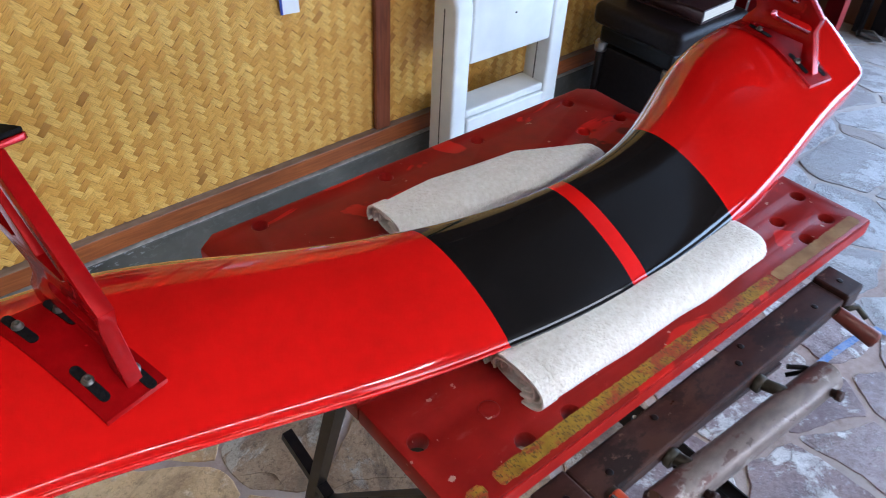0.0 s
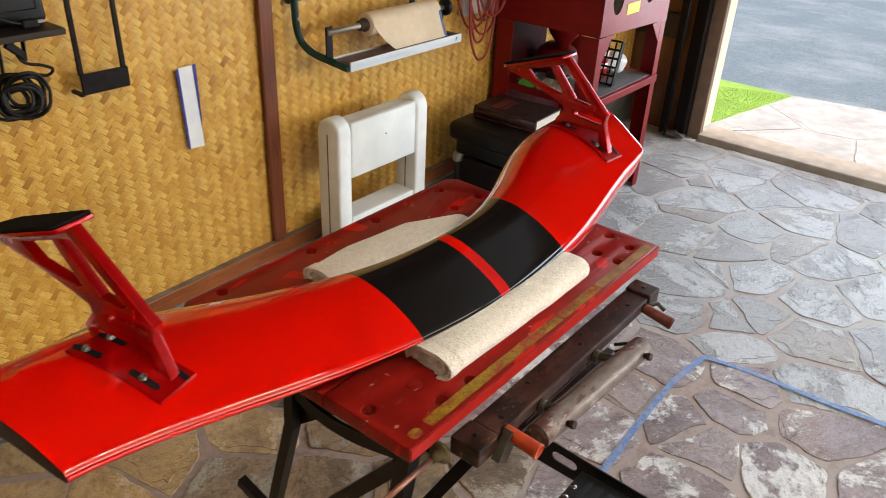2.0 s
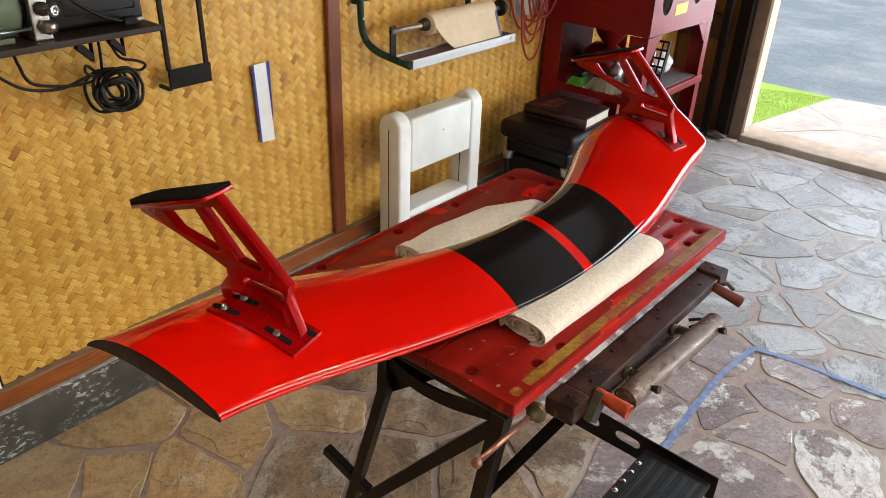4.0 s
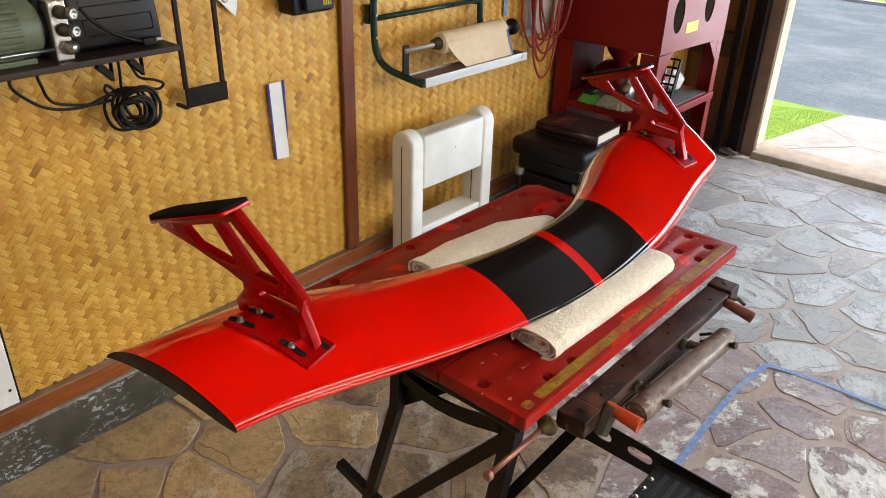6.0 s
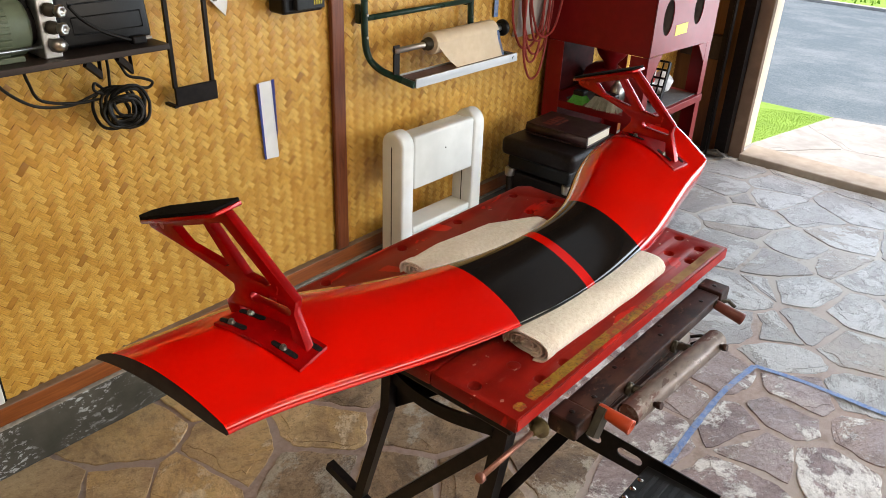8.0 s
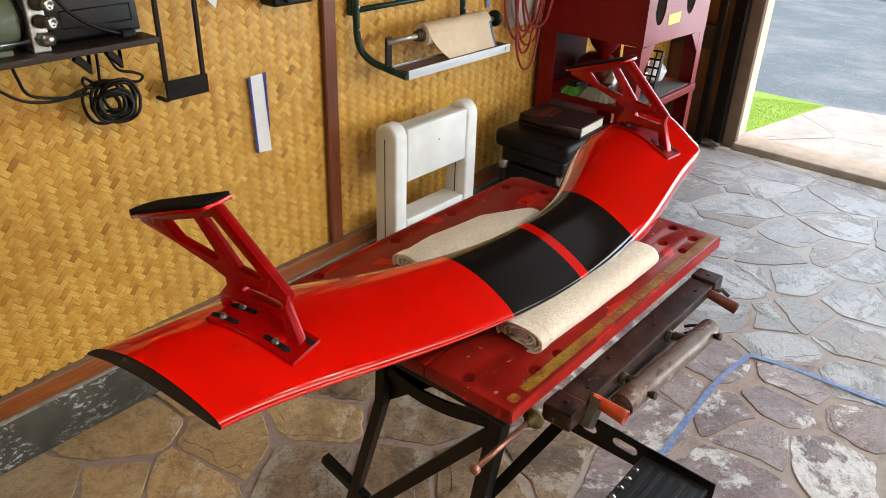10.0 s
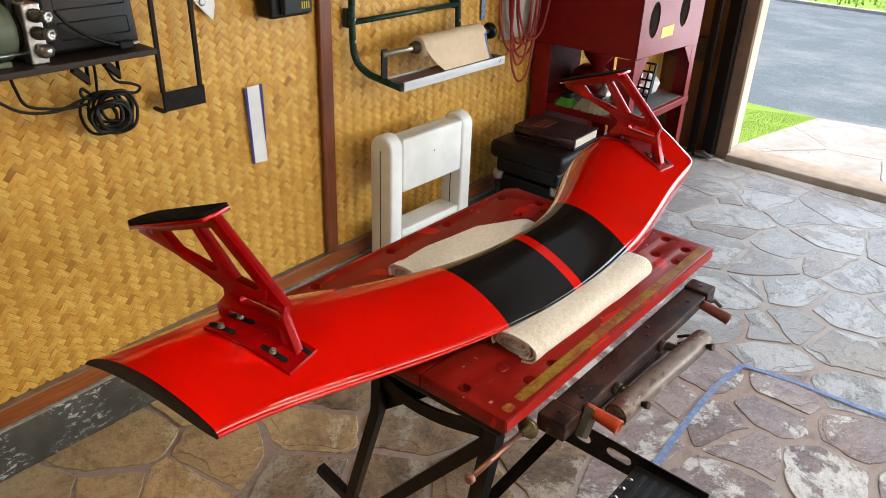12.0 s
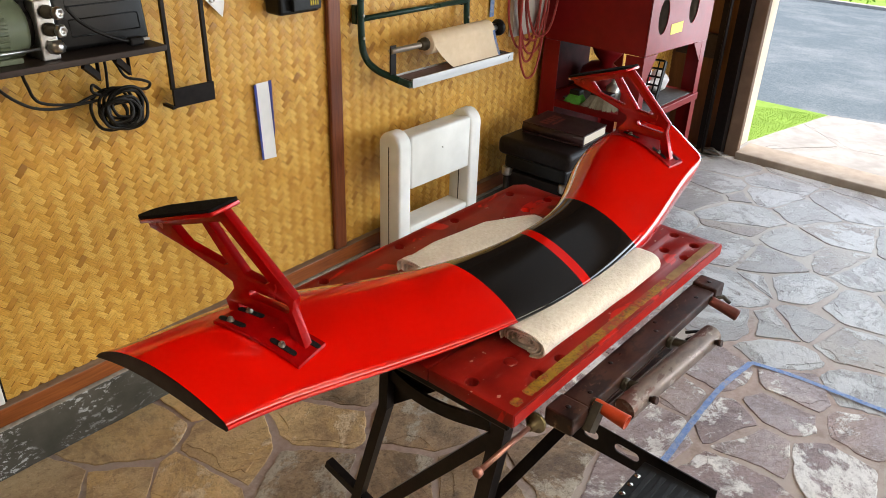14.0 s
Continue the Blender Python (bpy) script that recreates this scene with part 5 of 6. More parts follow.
for x, r in ((1.545, 0.0215), (1.9, 0.0145)):
    b = bmesh.new()
    turned(b, [(0.012, -0.012), (r * 0.8, -0.01), (r * 0.8, 0.006), (r, 0.008), (r, 0.016)], 18, pose(x, RY, RZ) @ ALONG_X)
    part("roll_stop", b, OLIVE_STEEL, rack, "dull steel roll stop")
b = bmesh.new()
turned(b, [(0.010, -0.014)] + [(0.026, -0.01), (0.03, -0.004), (0.03, 0.006), (0.02, 0.012)], 16, pose(RX1, RY, RZ) @ ALONG_X)
part("knob", b, BLACK_PLASTIC, rack, "black lobed tightening knob")
paper = thing("kraft_paper_roll", "brown kraft paper roll on the rack, end hanging down", "paper roll")
b = bmesh.new()
turned(b, [(0.012, 0), (0.036, 0.001), (0.0365, 0.002), (0.0365, 0.334), (0.036, 0.335), (0.012, 0.336)], 36, pose(1.562, RY, RZ) @ ALONG_X)
part("roll", b, KRAFT, paper)
b = bmesh.new()
prof = [(RY - 0.0368, RZ + 0.006), (RY - 0.0378, RZ - 0.012), (RY - 0.041, RZ - 0.035), (RY - 0.047, RZ - 0.060), (RY - 0.053, RZ - 0.0835)]
prof = [(p.y, p.z) for p in smooth_path([(0, y, z) for y, z in prof], 5)]
a = [b.verts.new((1.564 + 0.085 * (k / (len(prof) - 1)) ** 1.5, y, z)) for k, (y, z) in enumerate(prof)]
c = [b.verts.new((1.889 + 0.022 * k / (len(prof) - 1), y, z)) for k, (y, z) in enumerate(prof)]
for i in range(len(prof) - 1):
    b.faces.new((a[i], a[i + 1], c[i + 1], c[i]))
bmesh.ops.recalc_face_normals(b, faces=b.faces)
bmesh.ops.solidify(b, geom=b.faces, thickness=0.0006)
part("hanging_end", b, KRAFT, paper)
b = bmesh.new()
edge = [[b.verts.new((1.882 + w + 0.022 * k / (len(prof) - 1), y - 0.0009, z + 0.0009)) for w in (0.0, 0.013)] for k, (y, z) in enumerate(prof)]
for p, q in zip(edge, edge[1:]):
    b.faces.new((p[0], q[0], q[1], p[1]))
bmesh.ops.solidify(b, geom=b.faces, thickness=0.0004)
part("tape_end", b, BLUE_TAPE, paper, "strip of blue masking tape")
b = boxm((1.428, 1.605, 0.836), (1.982, 1.668, 0.842), 0.001)
part("tear_shelf", b, BROWN_STRIP, rack, "brown topped tear shelf")
b = boxm((1.428, 1.5975, 0.815), (1.982, 1.6045, 0.845), 0.001)
box(b, (1.428, 1.6685, 0.836), (1.982, 1.674, 0.847), 0.001)
part("cutter_edge", b, ALU, rack, "bright aluminium cutter edge")

# grey board with hanging red hose by the cabinet
solid("wall_board", boxm((2.22, 1.776, 0.835), (2.46, 1.797, 1.5), 0.003), PLASTER, "grey-white board fixed on the bamboo wall", "board")
solid("tape_strip", boxm((2.085, 1.7945, 0.93), (2.11, 1.797, 1.4)), BLUE_TAPE, "strip of blue masking tape on the wall", "tape")
hose = thing("air_hose", "red rubber air hose hanging in loops from a hook", "hose")
rng = random.Random(21)
for k in range(7):
    cx, w, low = 2.30 + rng.uniform(-0.03, 0.04), rng.uniform(0.07, 0.135), rng.uniform(0.66, 0.86)
    y = 1.768 - 0.010 * k * 0.8
    pts = [(cx - w * 0.3, y, 1.33), (cx - w * 0.9, y, 1.12), (cx - w, y - 0.004, low + 0.15), (cx - w * 0.55, y - 0.006, low + 0.03), (cx, y - 0.006, low), (cx + w * 0.6, y - 0.004, low + 0.04), (cx + w, y, low + 0.18), (cx + w * 0.85, y, 1.12), (cx + w * 0.25, y, 1.33)]
    b = bmesh.new()
    tube(b, smooth_path(pts, 7), 0.0048, 9)
    part("loop", b, RED_RUBBER, hose)
part("hook", boxm((2.26, 1.69, 1.325), (2.34, 1.775, 1.345), 0.004), BLACK_STEEL, hose)

# ---- shelf with the hydraulic pump ----
shelf = thing("wall_shelf", "dark thin shelf board on black zigzag brackets", "shelf")
SZ = 1.080
part("board", boxm((-0.60, 1.615, SZ - 0.014), (0.588, 1.79, SZ), 0.002), SHELF_WOOD, shelf)
for x in (0.13, 0.40, 0.475):
    b = bmesh.new()
    bar(b, [(x - 0.01, 1.63, SZ - 0.016), (x + 0.035, 1.66, SZ - 0.058), (x + 0.055, 1.70, SZ - 0.016), (x + 0.065, 1.79, SZ - 0.016)], 0.008, 0.018, (0.5, -0.6, 0))
    part("bracket", b, BLACK_STEEL, shelf, "bent black steel bracket")
pump = thing("hydraulic_pump", "hydraulic power unit, green motor and bright valve block", "pump")
b = bmesh.new()
turned(b, [(0.02, 0.0), (0.056, 0.002), (0.062, 0.012), (0.062, 0.26), (0.055, 0.27)], 32, pose(0.03, 1.700, SZ + 0.068) @ ALONG_X)
motor = part("motor", b, MOTOR_GREEN, pump, "grey-green finned motor body")
for k in range(30):
    a = k * math.tau / 30
    m = pose(0.155, 1.700, SZ + 0.068) @ pose(0, 0, 0, math.degrees(a), 0, 0)
    part("fin", boxm((-0.11, -0.0035, 0.0615), (0.10, 0.0035, 0.0675), 0.001, m), MOTOR_GREEN, motor)
for dz in (0.03,):
    b = bmesh.new()
    tube(b, [(0.04, 1.633, SZ + dz), (0.308, 1.633, SZ + dz)], 0.0035, 8)
    part("tie_rod", b, STEEL, motor, "bright steel tie rod")
part("motor_foot", boxm((0.06, 1.655, SZ + 0.0005), (0.28, 1.745, SZ + 0.012), 0.002), MOTOR_GREEN, motor)
b = bmesh.new()
turned(b, [(0.038, 0), (0.045, 0.004), (0.045, 0.022), (0.02, 0.026), (0.02, 0.05)], 24, pose(0.292, 1.70, SZ + 0.068) @ ALONG_X)
part("end_bell", b, BLACK_STEEL, pump)
part("capacitor", boxm((0.05, 1.66, SZ + 0.135), (0.22, 1.73, SZ + 0.19), 0.012, seg=3), BLACK_PLASTIC, pump)
block = part("valve_block", boxm((0.314, 1.640, SZ + 0.0005), (0.352, 1.730, SZ + 0.125), 0.003), ALU, pump, "bright machined valve block")
for dz, r in ((0.102, 0.014), (0.066, 0.014)):
    b = bmesh.new()
    at = pose(0.334, 1.640, SZ + dz) @ pose(0, 0, 0, 90, 0, 20)
    turned(b, [(r * 0.9, 0), (r, 0.002), (r, 0.012), (r * 0.85, 0.013), (r * 0.85, 0.03)], 18, at)
    fitting = part("fitting", b, OLIVE_STEEL, block, "oily valve body")
    b = bmesh.new()
    turned(b, [(r * 0.7, 0.030), (r, 0.031), (r, 0.040), (r * 0.85, 0.043), (r * 0.5, 0.043), (r * 0.45, 0.040), (0.0004, 0.040)], 6, at)
    part("end_nut", b, STEEL, fitting, "bright steel end nut")
b = bmesh.new()
turned(b, [(0.016, 0), (0.016, 0.02), (0.012, 0.022), (0.012, 0.028), (0.0004, 0.028)], 6, pose(0.336, 1.640, SZ + 0.03) @ pose(0, 0, 0, 90, 0, 20))
part("hex_plug", b, STEEL, block)
b = bmesh.new()
turned(b, [(0.009, 0), (0.009, 0.018), (0.006, 0.02)], 12, pose(0.330, 1.68, SZ + 0.125))
part("top_fitting", b, STEEL, block)
part("solenoid", boxm((0.296, 1.672, SZ + 0.095), (0.313, 1.73, SZ + 0.26), 0.004), BLACK_PLASTIC, pump)
b = bmesh.new()
turned(b, [(0.018, 0), (0.020, 0.004), (0.020, 0.05), (0.016, 0.055)], 16, pose(0.35, 1.71, SZ + 0.155) @ ALONG_X)
part("orange_cap", b, ORANGE, pump, "orange plastic cap")

case = thing("black_tool_case", "black plastic tool case with two recessed panels", "tool case")
case.matrix_world = pose(0.475, 1.71, SZ + 0.0005, -8, 0, 0)
body = part("shell", boxm((-0.105, -0.035, 0.0), (0.108, 0.045, 0.20), 0.010, seg=3), BLACK_PLASTIC, case, autosmooth=40)
for z0 in (0.028, 0.092):
    b = bmesh.new()
    tube(b, [(-0.075, -0.0355, z0), (0.088, -0.0355, z0), (0.088, -0.0355, z0 + 0.036), (-0.075, -0.0355, z0 + 0.036)], 0.0016, 6, closed=True)
    part("panel_rim", b, BLACK_PLASTIC, body)
cord = thing("power_cord", "black power cord coiled and hung under the shelf", "power cord")
rng = random.Random(4)
for k in range(13):
    cx, cz, r = 0.505 + rng.uniform(-0.016, 0.016), 0.920 + rng.uniform(-0.017, 0.015), rng.uniform(0.024, 0.054)
    sq = rng.uniform(0.72, 1.12)
    y = 1.745 - 0.004 * k
    pts = [(cx + r * math.cos(a * math.tau / 28), y + 0.006 * math.sin(a * 0.7), cz + sq * r * math.sin(a * math.tau / 28)) for a in range(28)]
    b = bmesh.new()
    tube(b, pts, 0.0041, 8, closed=True)
    part("coil", b, RUBBER, cord)
for pts in ([(0.215, 1.66, 1.066), (0.235, 1.70, 1.02), (0.30, 1.72, 0.965), (0.38, 1.735, 0.945), (0.44, 1.74, 0.955), (0.475, 1.74, 0.965)],
            [(0.28, 1.69, 1.066), (0.295, 1.71, 1.02), (0.32, 1.725, 0.972), (0.40, 1.735, 0.948), (0.46, 1.74, 0.945)],
            [(0.475, 1.745, 0.965), (0.452, 1.735, 0.985), (0.445, 1.73, 0.972), (0.462, 1.73, 0.96), (0.49, 1.735, 0.955)],
            [(0.488, 1.735, 1.062), (0.49, 1.735, 1.02), (0.487, 1.735, 0.97)],
            [(0.498, 1.735, 1.062), (0.52, 1.735, 1.02), (0.535, 1.73, 0.99), (0.57, 1.725, 0.978), (0.592, 1.725, 0.965), (0.58, 1.73, 0.952), (0.545, 1.735, 0.962)],
            [(0.378, 1.635, SZ + 0.105), (0.40, 1.63, SZ + 0.075), (0.44, 1.627, SZ + 0.045), (0.49, 1.63, SZ + 0.022), (0.515, 1.635, SZ + 0.016)]):
    b = bmesh.new()
    tube(b, smooth_path(pts, 7), 0.0037, 8)
    part("cord_run", b, RUBBER, cord)
plug = part("plug", boxm((0.505, 1.625, SZ + 0.006), (0.540, 1.647, SZ + 0.024), 0.004), BLACK_PLASTIC, cord)
for y in (1.631, 1.640):
    part("prong", boxm((0.5402, y, SZ + 0.014), (0.556, y + 0.0018, SZ + 0.019)), STEEL, plug)

# ---- things on the bamboo wall ----
hanger = thing("wall_hanger", "black steel wall hanger with two bars and a plate", "hanger")
for x in (0.668, 0.779):
    b = bmesh.new()
    bar(b, [(x, 1.762, 1.62), (x, 1.752, 0.928)], 0.010, 0.010)
    part("bar", b, BLACK_STEEL, hanger)
part("plate", boxm((0.662, 1.742, 0.880), (0.787, 1.750, 0.931), 0.002), BLACK_STEEL, hanger)
part("lip", boxm((0.655, 1.742, 0.878), (0.666, 1.79, 0.886), 0.001), BLACK_STEEL, hanger)
part("stay", boxm((0.667, 1.7565, 1.19), (0.780, 1.765, 1.20)), BLACK_STEEL, hanger)

strip = thing("paper_strip", "white paper strip taped to the wall with dark blue tape", "paper strip")
flat = Matrix(((1, 0, 0, 0), (0, 0, 1, 0), (0, 1, 0, 0), (0, 0, 0, 1)))


def wall_sheet(pts, y, t=0.0012):
    return sheet_cut(pts, [], t, 0.0001, Matrix.Translation((0, y, 0)) @ flat)


part("paper", wall_sheet([(0.960, 0.879), (1.006, 0.879), (1.016, 0.637), (0.969, 0.640)], 1.7945), WHITE_PAPER, strip)
part("blue_tape", wall_sheet([(0.951, 0.876), (0.960, 0.877), (0.969, 0.639), (0.962, 0.641)], 1.7935), WALL_TAPE, strip)
part("blue_tape", wall_sheet([(1.004, 0.881), (1.015, 0.881), (1.016, 0.72), (1.013, 0.70)], 1.7930), WALL_TAPE, strip)

outlet = thing("wall_plate", "off-white wall plate with a screw", "wall plate")
part("plate", wall_sheet([(0.790, 1.30), (0.868, 1.30), (0.875, 1.12), (0.866, 1.083), (0.815, 1.135)], 1.790, 0.004), WHITE_PAPER, outlet)
b = bmesh.new()
turned(b, [(0.010, 0), (0.010, 0.002), (0.007, 0.003)], 16, pose(0.836, 1.788, 1.134) @ pose(0, 0, 0, 90, 0, 0))
part("screw", b, STEEL, outlet)
charger = thing("battery_charger", "black battery charger hung on the wall", "charger")
part("body", boxm((1.012, 1.725, 1.074), (1.160, 1.796, 1.20), 0.010, seg=3), BLACK_PLASTIC, charger)
part("dock", boxm((1.045, 1.705, 1.085), (1.148, 1.7245, 1.19), 0.004), GREY_PLASTIC, charger)
for k in range(4):
    part("label_bar", boxm((1.106 + 0.0085 * k, 1.7035, 1.098), (1.1095 + 0.0085 * k, 1.7046, 1.118)), YELLOW, charger, "yellow printed bar")
panel = thing("white_panel", "white painted board fixed to the wall at floor level", "board")
part("board", boxm((-0.62, 1.780, 0.214), (0.100, 1.796, 0.62), 0.002), WHITE_PAPER, panel)
part("edge_gap", boxm((0.1005, 1.786, 0.214), (0.106, 1.797, 0.62)), BLACK_PLASTIC, panel)
for z in (0.26, 0.46):
    b = bmesh.new()
    turned(b, [(0.004, 0), (0.003, 0.0015)], 8, pose(0.085, 1.780, z) @ pose(0, 0, 0, 90, 0, 0))
    part("nail", b, BLACK_STEEL, panel)

# blue tape lines on the floor
for pts in ([(1.20, 0.500), (1.33, 0.504), (1.50, 0.513), (1.725, 0.517), (1.933, 0.496)], [(1.933, 0.496), (1.957, 0.351), (1.965, 0.136), (1.98, -0.05), (2.0, -0.4), (2.01, -1.2)]):
    b = bmesh.new()
    path = smooth_path([(x, y, 0.0075) for x, y in pts], 8)
    prev = None
    for i, p in enumerate(path):
        t = (path[min(i + 1, len(path) - 1)] - path[max(i - 1, 0)]).normalized()
        nrm = Vector((-t.y, t.x, 0)) * (0.0095 + 0.002 * noise.noise(p * 30))
        lift = Vector((0, 0, 0.0012 * noise.noise(p * 9)))
        cur = (b.verts.new(p + nrm + lift), b.verts.new(p - nrm + lift))
        if prev:
            b.faces.new((prev[0], prev[1], cur[1], cur[0]))
        prev = cur
    bmesh.ops.recalc_face_normals(b, faces=b.faces)
    bmesh.ops.solidify(b, geom=b.faces, thickness=0.0004)
    solid("floor_tape", b, BLUE_TAPE, "scuffed blue masking tape line stuck on the flagstones", "tape", group="floor tape lines")

# ---- floor of flagstones ----
floor = solid("floor", boxm((BACK_X, SIDE_Y, -0.3), (DOOR_X, WALL_Y + 0.012, 0.0006)), MORTAR, "irregular flagstone floor with wide mortar joints", "floor", "structure")
SITES = [(3.11, 0.98), (3.19, 1.27), (3.37, 0.77), (3.44, 0.96), (3.4, 1.23), (3.62, 1.01), (3.56, 0.64), (2.96, 0.69), (2.73, 0.73), (2.73, 0.89), (2.34, 0.74), (2.57, 0.54),
         (3.21, 0.55), (2.93, 0.5), (2.9, 0.39), (2.21, 0.53), (2.31, 0.43), (2.54, 0.33), (2.16, 0.64), (2.28, 0.29), (2.06, 0.44), (2, 0.18), (1.9, 0.33), (1.81, 0.58),
         (1.61, 0.63), (1.59, 0.43), (1.59, 0.15), (1.54, 0.33), (1.73, 0.32), (1.42, 0.61), (1.34, 0.32), (1.82, 0.11), (0.32, 1.67), (0.1, 1.6), (0.21, 1.53), (0.51, 1.42),
         (0.35, 1.39), (0.59, 1.2), (0.74, 1.32), (0.92, 1.42), (0.95, 1.12), (0.73, 0.99), (0.87, 0.84), (1.08, 0.71), (1.11, 0.56)]
CHIPS = [(2.86, 0.66), (2.52, 0.63), (2.42, 0.40), (3.33, 1.09), (1.80, 0.47), (1.66, 0.20), (0.66, 1.33), (2.98, 0.92)]
SITES += CHIPS
rng = random.Random(12)
tries = 0
while len(SITES) < 290 and tries < 6000:
    tries += 1
    p = (rng.uniform(BACK_X, DOOR_X), rng.uniform(SIDE_Y, WALL_Y))
    near_gap = 0.26 if p[0] > -0.3 and p[1] > -0.4 else 0.30
    if all((p[0] - q[0]) ** 2 + (p[1] - q[1]) ** 2 > near_gap ** 2 for q in SITES):
        SITES.append(p)


def cell(sites, i, poly):
    """The part of poly nearer to site i than to any other."""
    cx, cy = sites[i]
    for j, (qx, qy) in enumerate(sites):
        if j == i or (qx - cx) ** 2 + (qy - cy) ** 2 > 9.0:
            continue
        nx, ny = qx - cx, qy - cy
        # small filler stones get a smaller share of the ground between them and their neighbours
        share = 0.5 + (0.0011 if (qx, qy) in CHIPS else 0.0) / (nx * nx + ny * ny) * 6 - (0.0011 if (cx, cy) in CHIPS else 0.0) / (nx * nx + ny * ny) * 6
        mx, my = cx + nx * share, cy + ny * share
        out = []
        for (ax, ay), (bx, by) in zip(poly, poly[1:] + poly[:1]):
            da, db = (ax - mx) * nx + (ay - my) * ny, (bx - mx) * nx + (by - my) * ny
            if da <= 0:
                out.append((ax, ay))
            if da * db < 0:
                t = da / (da - db)
                out.append((ax + (bx - ax) * t, ay + (by - ay) * t))
        poly = out
        if len(poly) < 3:
            return []
    return poly


def slab(sites, i, bound, base, mat, parent, joint=0.0105):
    poly = cell(sites, i, bound)
    if len(poly) < 3:
        return
    area2 = sum(a[0] * b[1] - b[0] * a[1] for a, b in zip(poly, poly[1:] + poly[:1]))
    if abs(area2) < 0.008:
        return
    cx = sum(p[0] for p in poly) / len(poly)
    cy = sum(p[1] for p in poly) / len(poly)
    pts = []
    for (ax, ay), (bx, by) in zip(poly, poly[1:] + poly[:1]):
        n = max(1, int(math.hypot(bx - ax, by - ay) / 0.022))
        for k in range(n):
            t = k / n
            pts.append(Vector((ax + (bx - ax) * t, ay + (by - ay) * t, 0)))
    ring_pts = []
    for p in pts:
        d = Vector((cx, cy, 0)) - p
        corner = min(math.hypot(p.x - q[0], p.y - q[1]) for q in poly)
        rag = 0.019 * noise.noise(p * 5 + Vector((i * 3.1, 0, 0))) + 0.009 * noise.noise(p * 19 + Vector((0, i, 0))) + 0.005 * noise.noise(p * 60) + 0.006 * math.exp(-corner / 0.02)
        ring_pts.append(p + d.normalized() * min(d.length * 0.5, max(0.002, joint + rag)))
    m = len(ring_pts)
    lift = 0.0034 + 0.0022 * noise.noise(Vector((i * 1.7, 3.3, 0)))
    way = 6.3 * noise.noise(Vector((i * 1.3, 9.1, 0.4)))
    tx, ty = 0.011 * math.cos(way), 0.011 * math.sin(way)
    b = bmesh.new()
    c0 = Vector((cx, cy, 0))
    top_z = lambda p: max(0.0030, lift + tx * (p.x - cx) + ty * (p.y - cy))
    low_r = [b.verts.new((p.x - cx, p.y - cy, -0.015)) for p in ring_pts]
    mid_r = [b.verts.new((p.x - cx, p.y - cy, top_z(p) - 0.0016)) for p in ring_pts]
    ins = [p + (c0 - p).normalized() * 0.0022 for p in ring_pts]
    top_r = [b.verts.new((p.x - cx, p.y - cy, top_z(p))) for p in ins]
    # split layers: in places the rim lies a layer lower, with a broken step up to the face
    split = [max(0.0, noise.noise(p * 7 + Vector((0, 0, i * 2.3))) - 0.05) for p in ring_pts]
    drop = [min(0.0016, 0.02 * w) for w in split]
    wide = [0.0035 + min(0.045, 0.16 * w + 0.010 * abs(noise.noise(p * 40))) for w, p in zip(split, ring_pts)]
    for v, d in zip(top_r + mid_r, drop + drop):
        v.co.z -= d
    shelf = [p + (c0 - p).normalized() * min(w, (c0 - p).length * 0.3) for p, w in zip(ring_pts, wide)]
    shelf_r = [b.verts.new((p.x - cx, p.y - cy, top_z(p) - d)) for p, d in zip(shelf, drop)]
    step_r = [b.verts.new((p.x - cx, p.y - cy, top_z(p))) for p in (q + (c0 - q).normalized() * 0.0015 for q in shelf)]
    inner = [p + (c0 - p) * 0.35 for p in ring_pts]
    in_r = [b.verts.new((p.x - cx, p.y - cy, top_z(p) + 0.0008 * noise.noise(p * 8 + Vector((i, 0, 0))))) for p in inner]
    mid_v = b.verts.new((0, 0, top_z(c0)))
    for a, c in ((low_r, mid_r), (mid_r, top_r), (top_r, shelf_r), (shelf_r, step_r), (step_r, in_r)):
        for k in range(m):
            f = b.faces.new((a[k], a[(k + 1) % m], c[(k + 1) % m], c[k]))
            f.smooth = False
    for k in range(m):
        b.faces.new((in_r[k], in_r[(k + 1) % m], mid_v)).smooth = True
    bmesh.ops.recalc_face_normals(b, faces=b.faces)
    ob = part("flagstone", b, mat, parent)
    ob.location = (cx, cy, base)


ROOM = [(BACK_X, SIDE_Y), (DOOR_X - 0.005, SIDE_Y), (DOOR_X - 0.005, WALL_Y - 0.004), (BACK_X, WALL_Y - 0.004)]
# stone kind goes by region; the tan one carries some painted light
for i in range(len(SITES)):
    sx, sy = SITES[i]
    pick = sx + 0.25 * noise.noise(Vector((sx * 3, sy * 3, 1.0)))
    slab(SITES, i, ROOM, 0.0, STONE_TAN_LIT if pick < 0.68 and sy > 0.3 else STONE_PALE if pick > 1.95 else STONE_UMBER if pick < 1.12 and sy > 0.5 else STONE_PLUM, floor)

# the pale apron outside the door, of large slabs
APRON = [(4.05, -4.2), (5.4, -4.2), (5.36, -1.0), (5.36, 0.6), (5.25, 1.205), (5.08, 1.245), (4.86, 1.285), (4.62, 1.34), (4.37, 1.385), (4.05, 1.45)]
bm = bmesh.new()
top = [bm.verts.new((x, y, -0.034)) for x, y in APRON]
low = [bm.verts.new((x, y, -0.12)) for x, y in APRON]
bm.faces.new(top)
for i in range(len(top)):
    j = (i + 1) % len(top)
    bm.faces.new((top[i], low[i], low[j], top[j]))
bmesh.ops.recalc_face_normals(bm, faces=bm.faces)
apron = solid("driveway_apron", bm, CONCRETE, "pale sunlit stone driveway apron", "pavement", "structure")
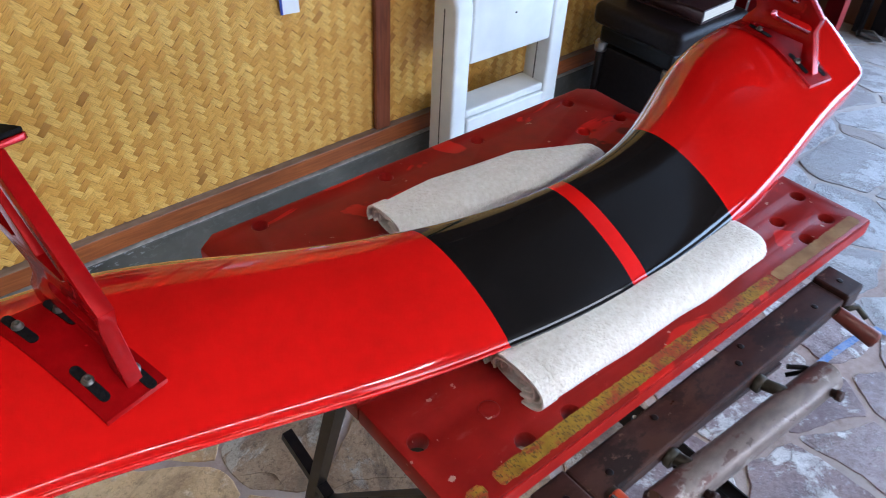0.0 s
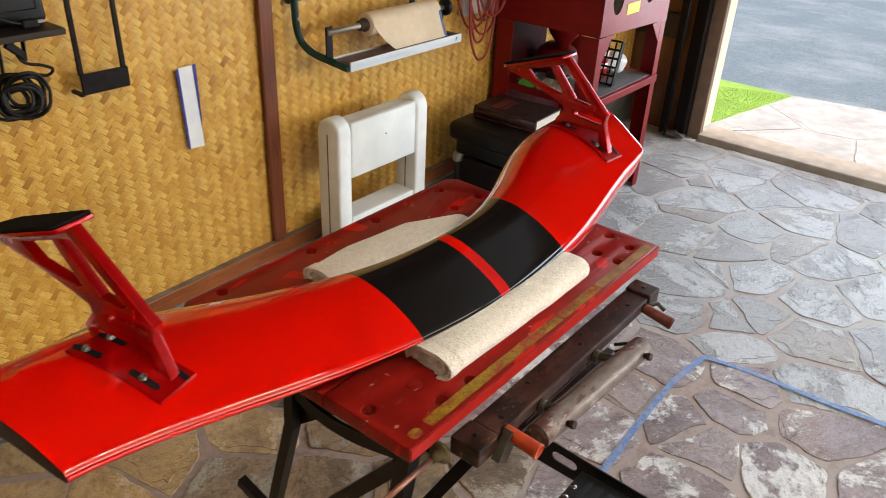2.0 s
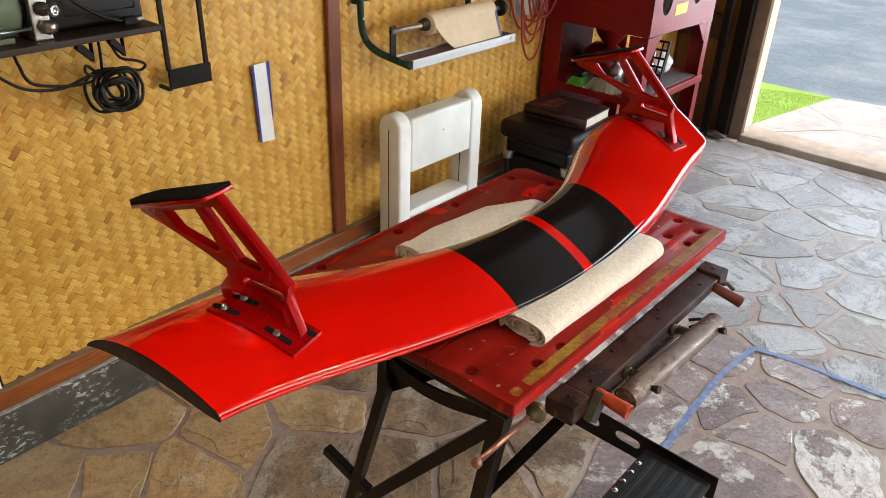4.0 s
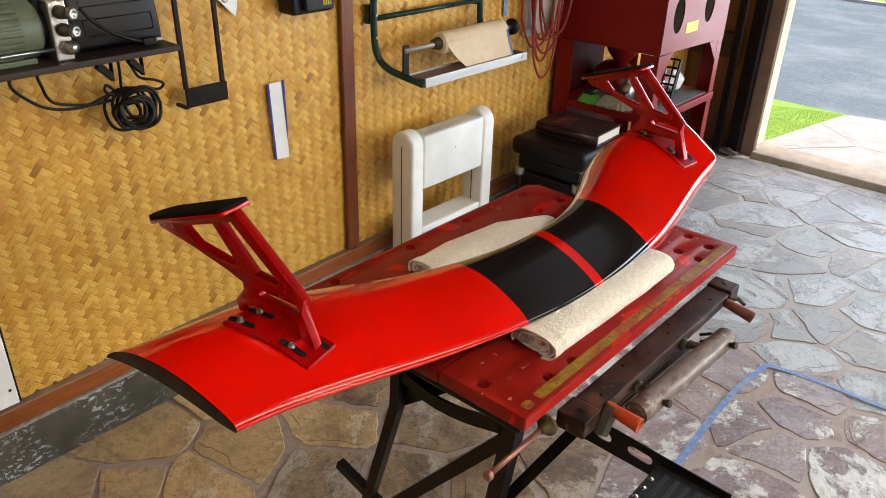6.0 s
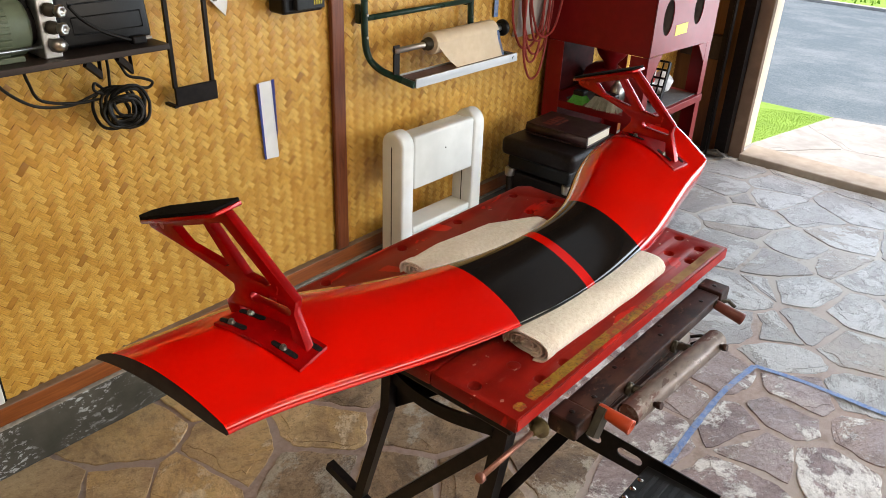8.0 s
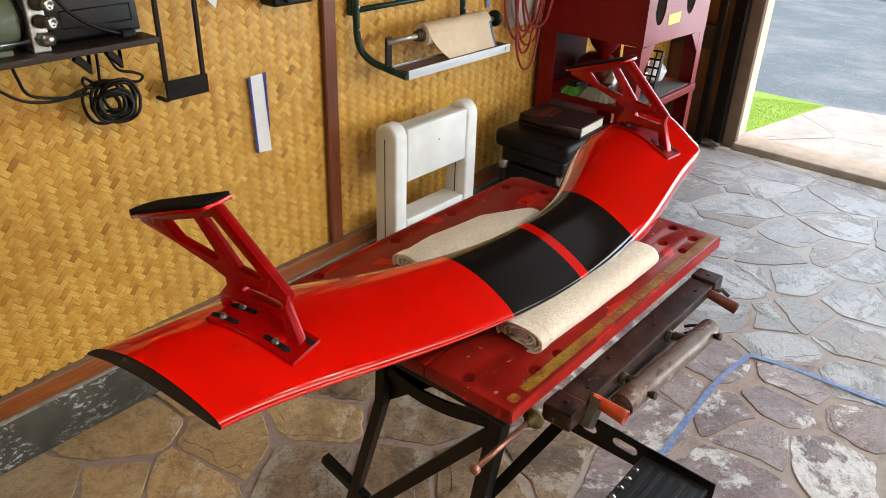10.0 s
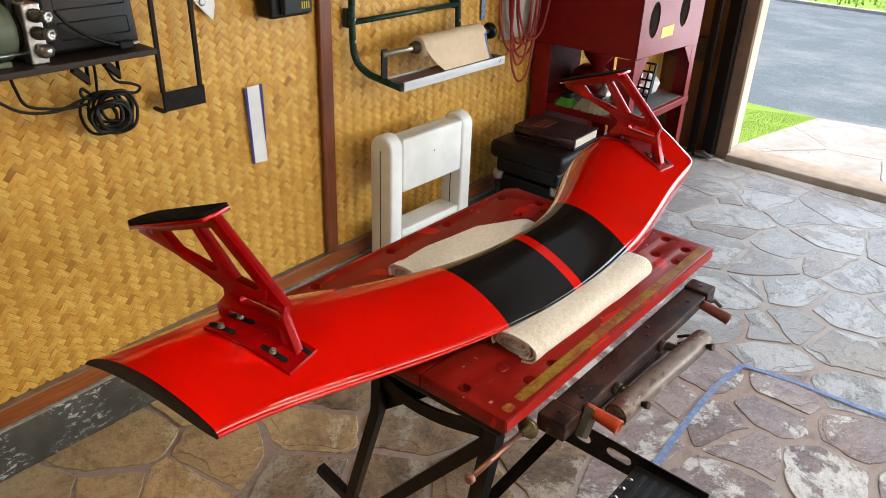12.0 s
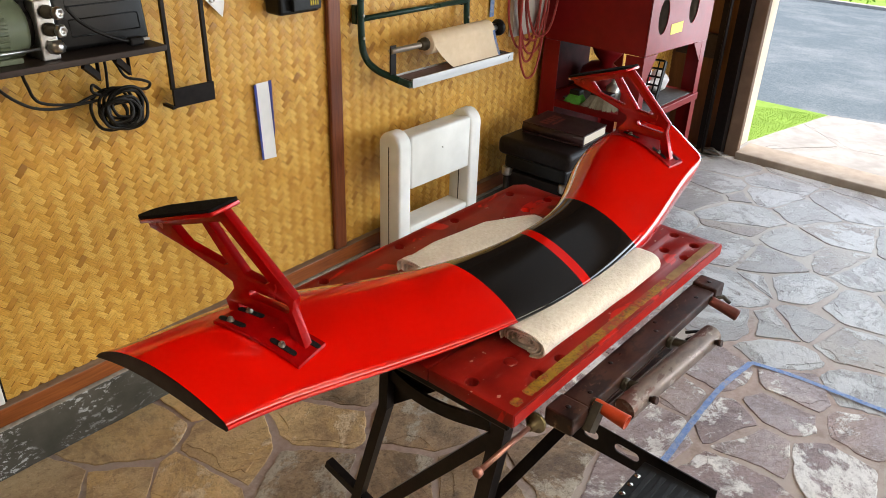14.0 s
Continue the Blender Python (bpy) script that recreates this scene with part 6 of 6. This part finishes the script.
outer = [(4.25, 0.9), (4.95, 0.95), (4.4, 0.3), (5.1, 0.2), (4.45, -0.6), (5.05, -0.8), (4.5, -1.6), (5.1, -1.9), (4.4, -2.7), (5.0, -3.2), (4.4, -3.8), (4.6, 1.3)]
for i in range(len(outer)):
    slab(outer, i, APRON, -0.034, CONCRETE, apron, 0.008)

# ---- woven bamboo: two-over-two twill laid on the diagonal ----
STRIP = 0.0166


def float_verts(length, width, dome=0.0016):
    """One visible float of a strip, lying along x, facing -z in its own frame: a shallow arched patch."""
    hx, hy = length / 2, width / 2 * 0.96
    rows = [(-hx, -0.0009), (-hx * 0.76, 0.0004), (hx * 0.76, 0.0004), (hx, -0.0009)]
    out = []
    for x, z in rows:
        out += [(x, -hy, z), (x, 0, z + 0.0005), (x, hy, z)]
    return out


FLOAT = float_verts(STRIP * 2.13, STRIP * 1.0)
FACES = [(3 * r + c, 3 * r + c + 1, 3 * r + c + 4, 3 * r + c + 3) for r in range(3) for c in range(2)]
S2 = math.sqrt(0.5)


def weave():
    verts, faces, tones = [], [], []
    near = []
    lean = [random.Random(91 + k) for k in range(2)]
    strip_tone = [{}, {}]
    x_lo, x_hi, z_lo, z_hi = -2.15, 3.88, 0.2, MAT_TOP - 0.012
    half = int(6.5 / STRIP)
    rng = random.Random(31)
    y_face = WALL_Y + 0.006
    for j in range(-half, half):
        for i in range(-half, half):
            k = (i + j) % 4
            # u runs down to +x, v runs up to +x
            if k == 0:
                kind = 0
                u, v = (i + 1) * STRIP, (j + 0.5) * STRIP
            elif k == 2:
                kind = 1
                u, v = (i + 0.5) * STRIP, (j + 1) * STRIP
            else:
                continue
            x, z = (u + v) * S2, (v - u) * S2 + 1.0
            if not (x_lo < x < x_hi and z_lo < z < z_hi):
                continue
            if kind == 0:
                ax, az, bx, bz = S2, -S2, S2, S2
            else:
                ax, az, bx, bz = S2, S2, -S2, S2
            key = j if kind == 0 else i
            # strips running down to +x painted lighter, as their fibres reflect more
            if key not in strip_tone[kind]:
                strip_tone[kind][key] = (0.80 if kind == 0 else 0.47) + lean[kind].gauss(0, 0.08)
            tone = min(max(strip_tone[kind][key] + rng.gauss(0, 0.12) - (0.28 if rng.random() < 0.035 else 0.0), 0.02), 0.98)
            jog = rng.uniform(-0.0009, 0.0009)
            rise = rng.uniform(-0.0006, 0.0006)
            placed = [(x + ax * p + bx * (q + jog), y_face - h - rise - (0.0004 if kind == 0 else 0.0), z + az * p + bz * (q + jog)) for p, q, h in FLOAT]
            if 0.24 < x < 0.55 and 0.40 < z < 0.70 and len(near) < 300:
                near.append((kind, x, z, rise, tone))
                continue
            base = len(verts)
            verts += placed
            faces += [tuple(base + c for c in f) for f in FACES]
            tones.append(tone)
    me = bpy.data.meshes.new("bamboo_weave")
    me.from_pydata(verts, [], faces)
    uv = me.uv_layers.new(name="UVMap")
    loop_v = np.zeros(len(me.loops), dtype=np.int32)
    me.loops.foreach_get("vertex_index", loop_v)
    local = np.array([(p, q) for p, q, h in FLOAT]) * 12.0
    piece = loop_v // 12
    coords_uv = local[loop_v % 12] + np.stack([piece * 0.37 % 91.0, piece * 0.73 % 57.0], 1)
    uv.data.foreach_set("uv", coords_uv.astype(np.float32).ravel())
    at = me.attributes.new("tone", "FLOAT", "FACE")
    at.data.foreach_set("value", np.repeat(np.array(tones, dtype=np.float32), len(FACES)))
    me.materials.append(BAMBOO)
    me.shade_smooth()
    ob = new("bamboo_weave", me)
    ob.parent = wall_north
    tagged(ob, kind="stuff")
    shared = {}
    for kind, x, z, rise, tone in near:
        step = round(tone * 10)
        if step not in shared:
            one = bpy.data.meshes.new("bamboo_strip")
            one.from_pydata([(p, q, h) for p, q, h in FLOAT], [], FACES)
            uv = one.uv_layers.new(name="UVMap")
            for lp in one.loops:
                uv.data[lp.index].uv = local[lp.vertex_index] + np.array([step * 7.7, step * 3.1])
            at = one.attributes.new("tone", "FLOAT", "FACE")
            at.data.foreach_set("value", np.full(len(FACES), step / 10, dtype=np.float32))
            one.materials.append(BAMBOO)
            one.shade_smooth()
            shared[step] = one
        st = new("bamboo_strip", shared[step])
        st.parent = wall_north
        if kind == 0:
            ax, az, bx, bz = S2, -S2, S2, S2
        else:
            ax, az, bx, bz = S2, S2, -S2, S2
        st.matrix_world = Matrix(((ax, bx, 0, x), (0, 0, -1, y_face - rise - (0.0004 if kind == 0 else 0)), (az, bz, 0, z), (0, 0, 0, 1)))


weave()
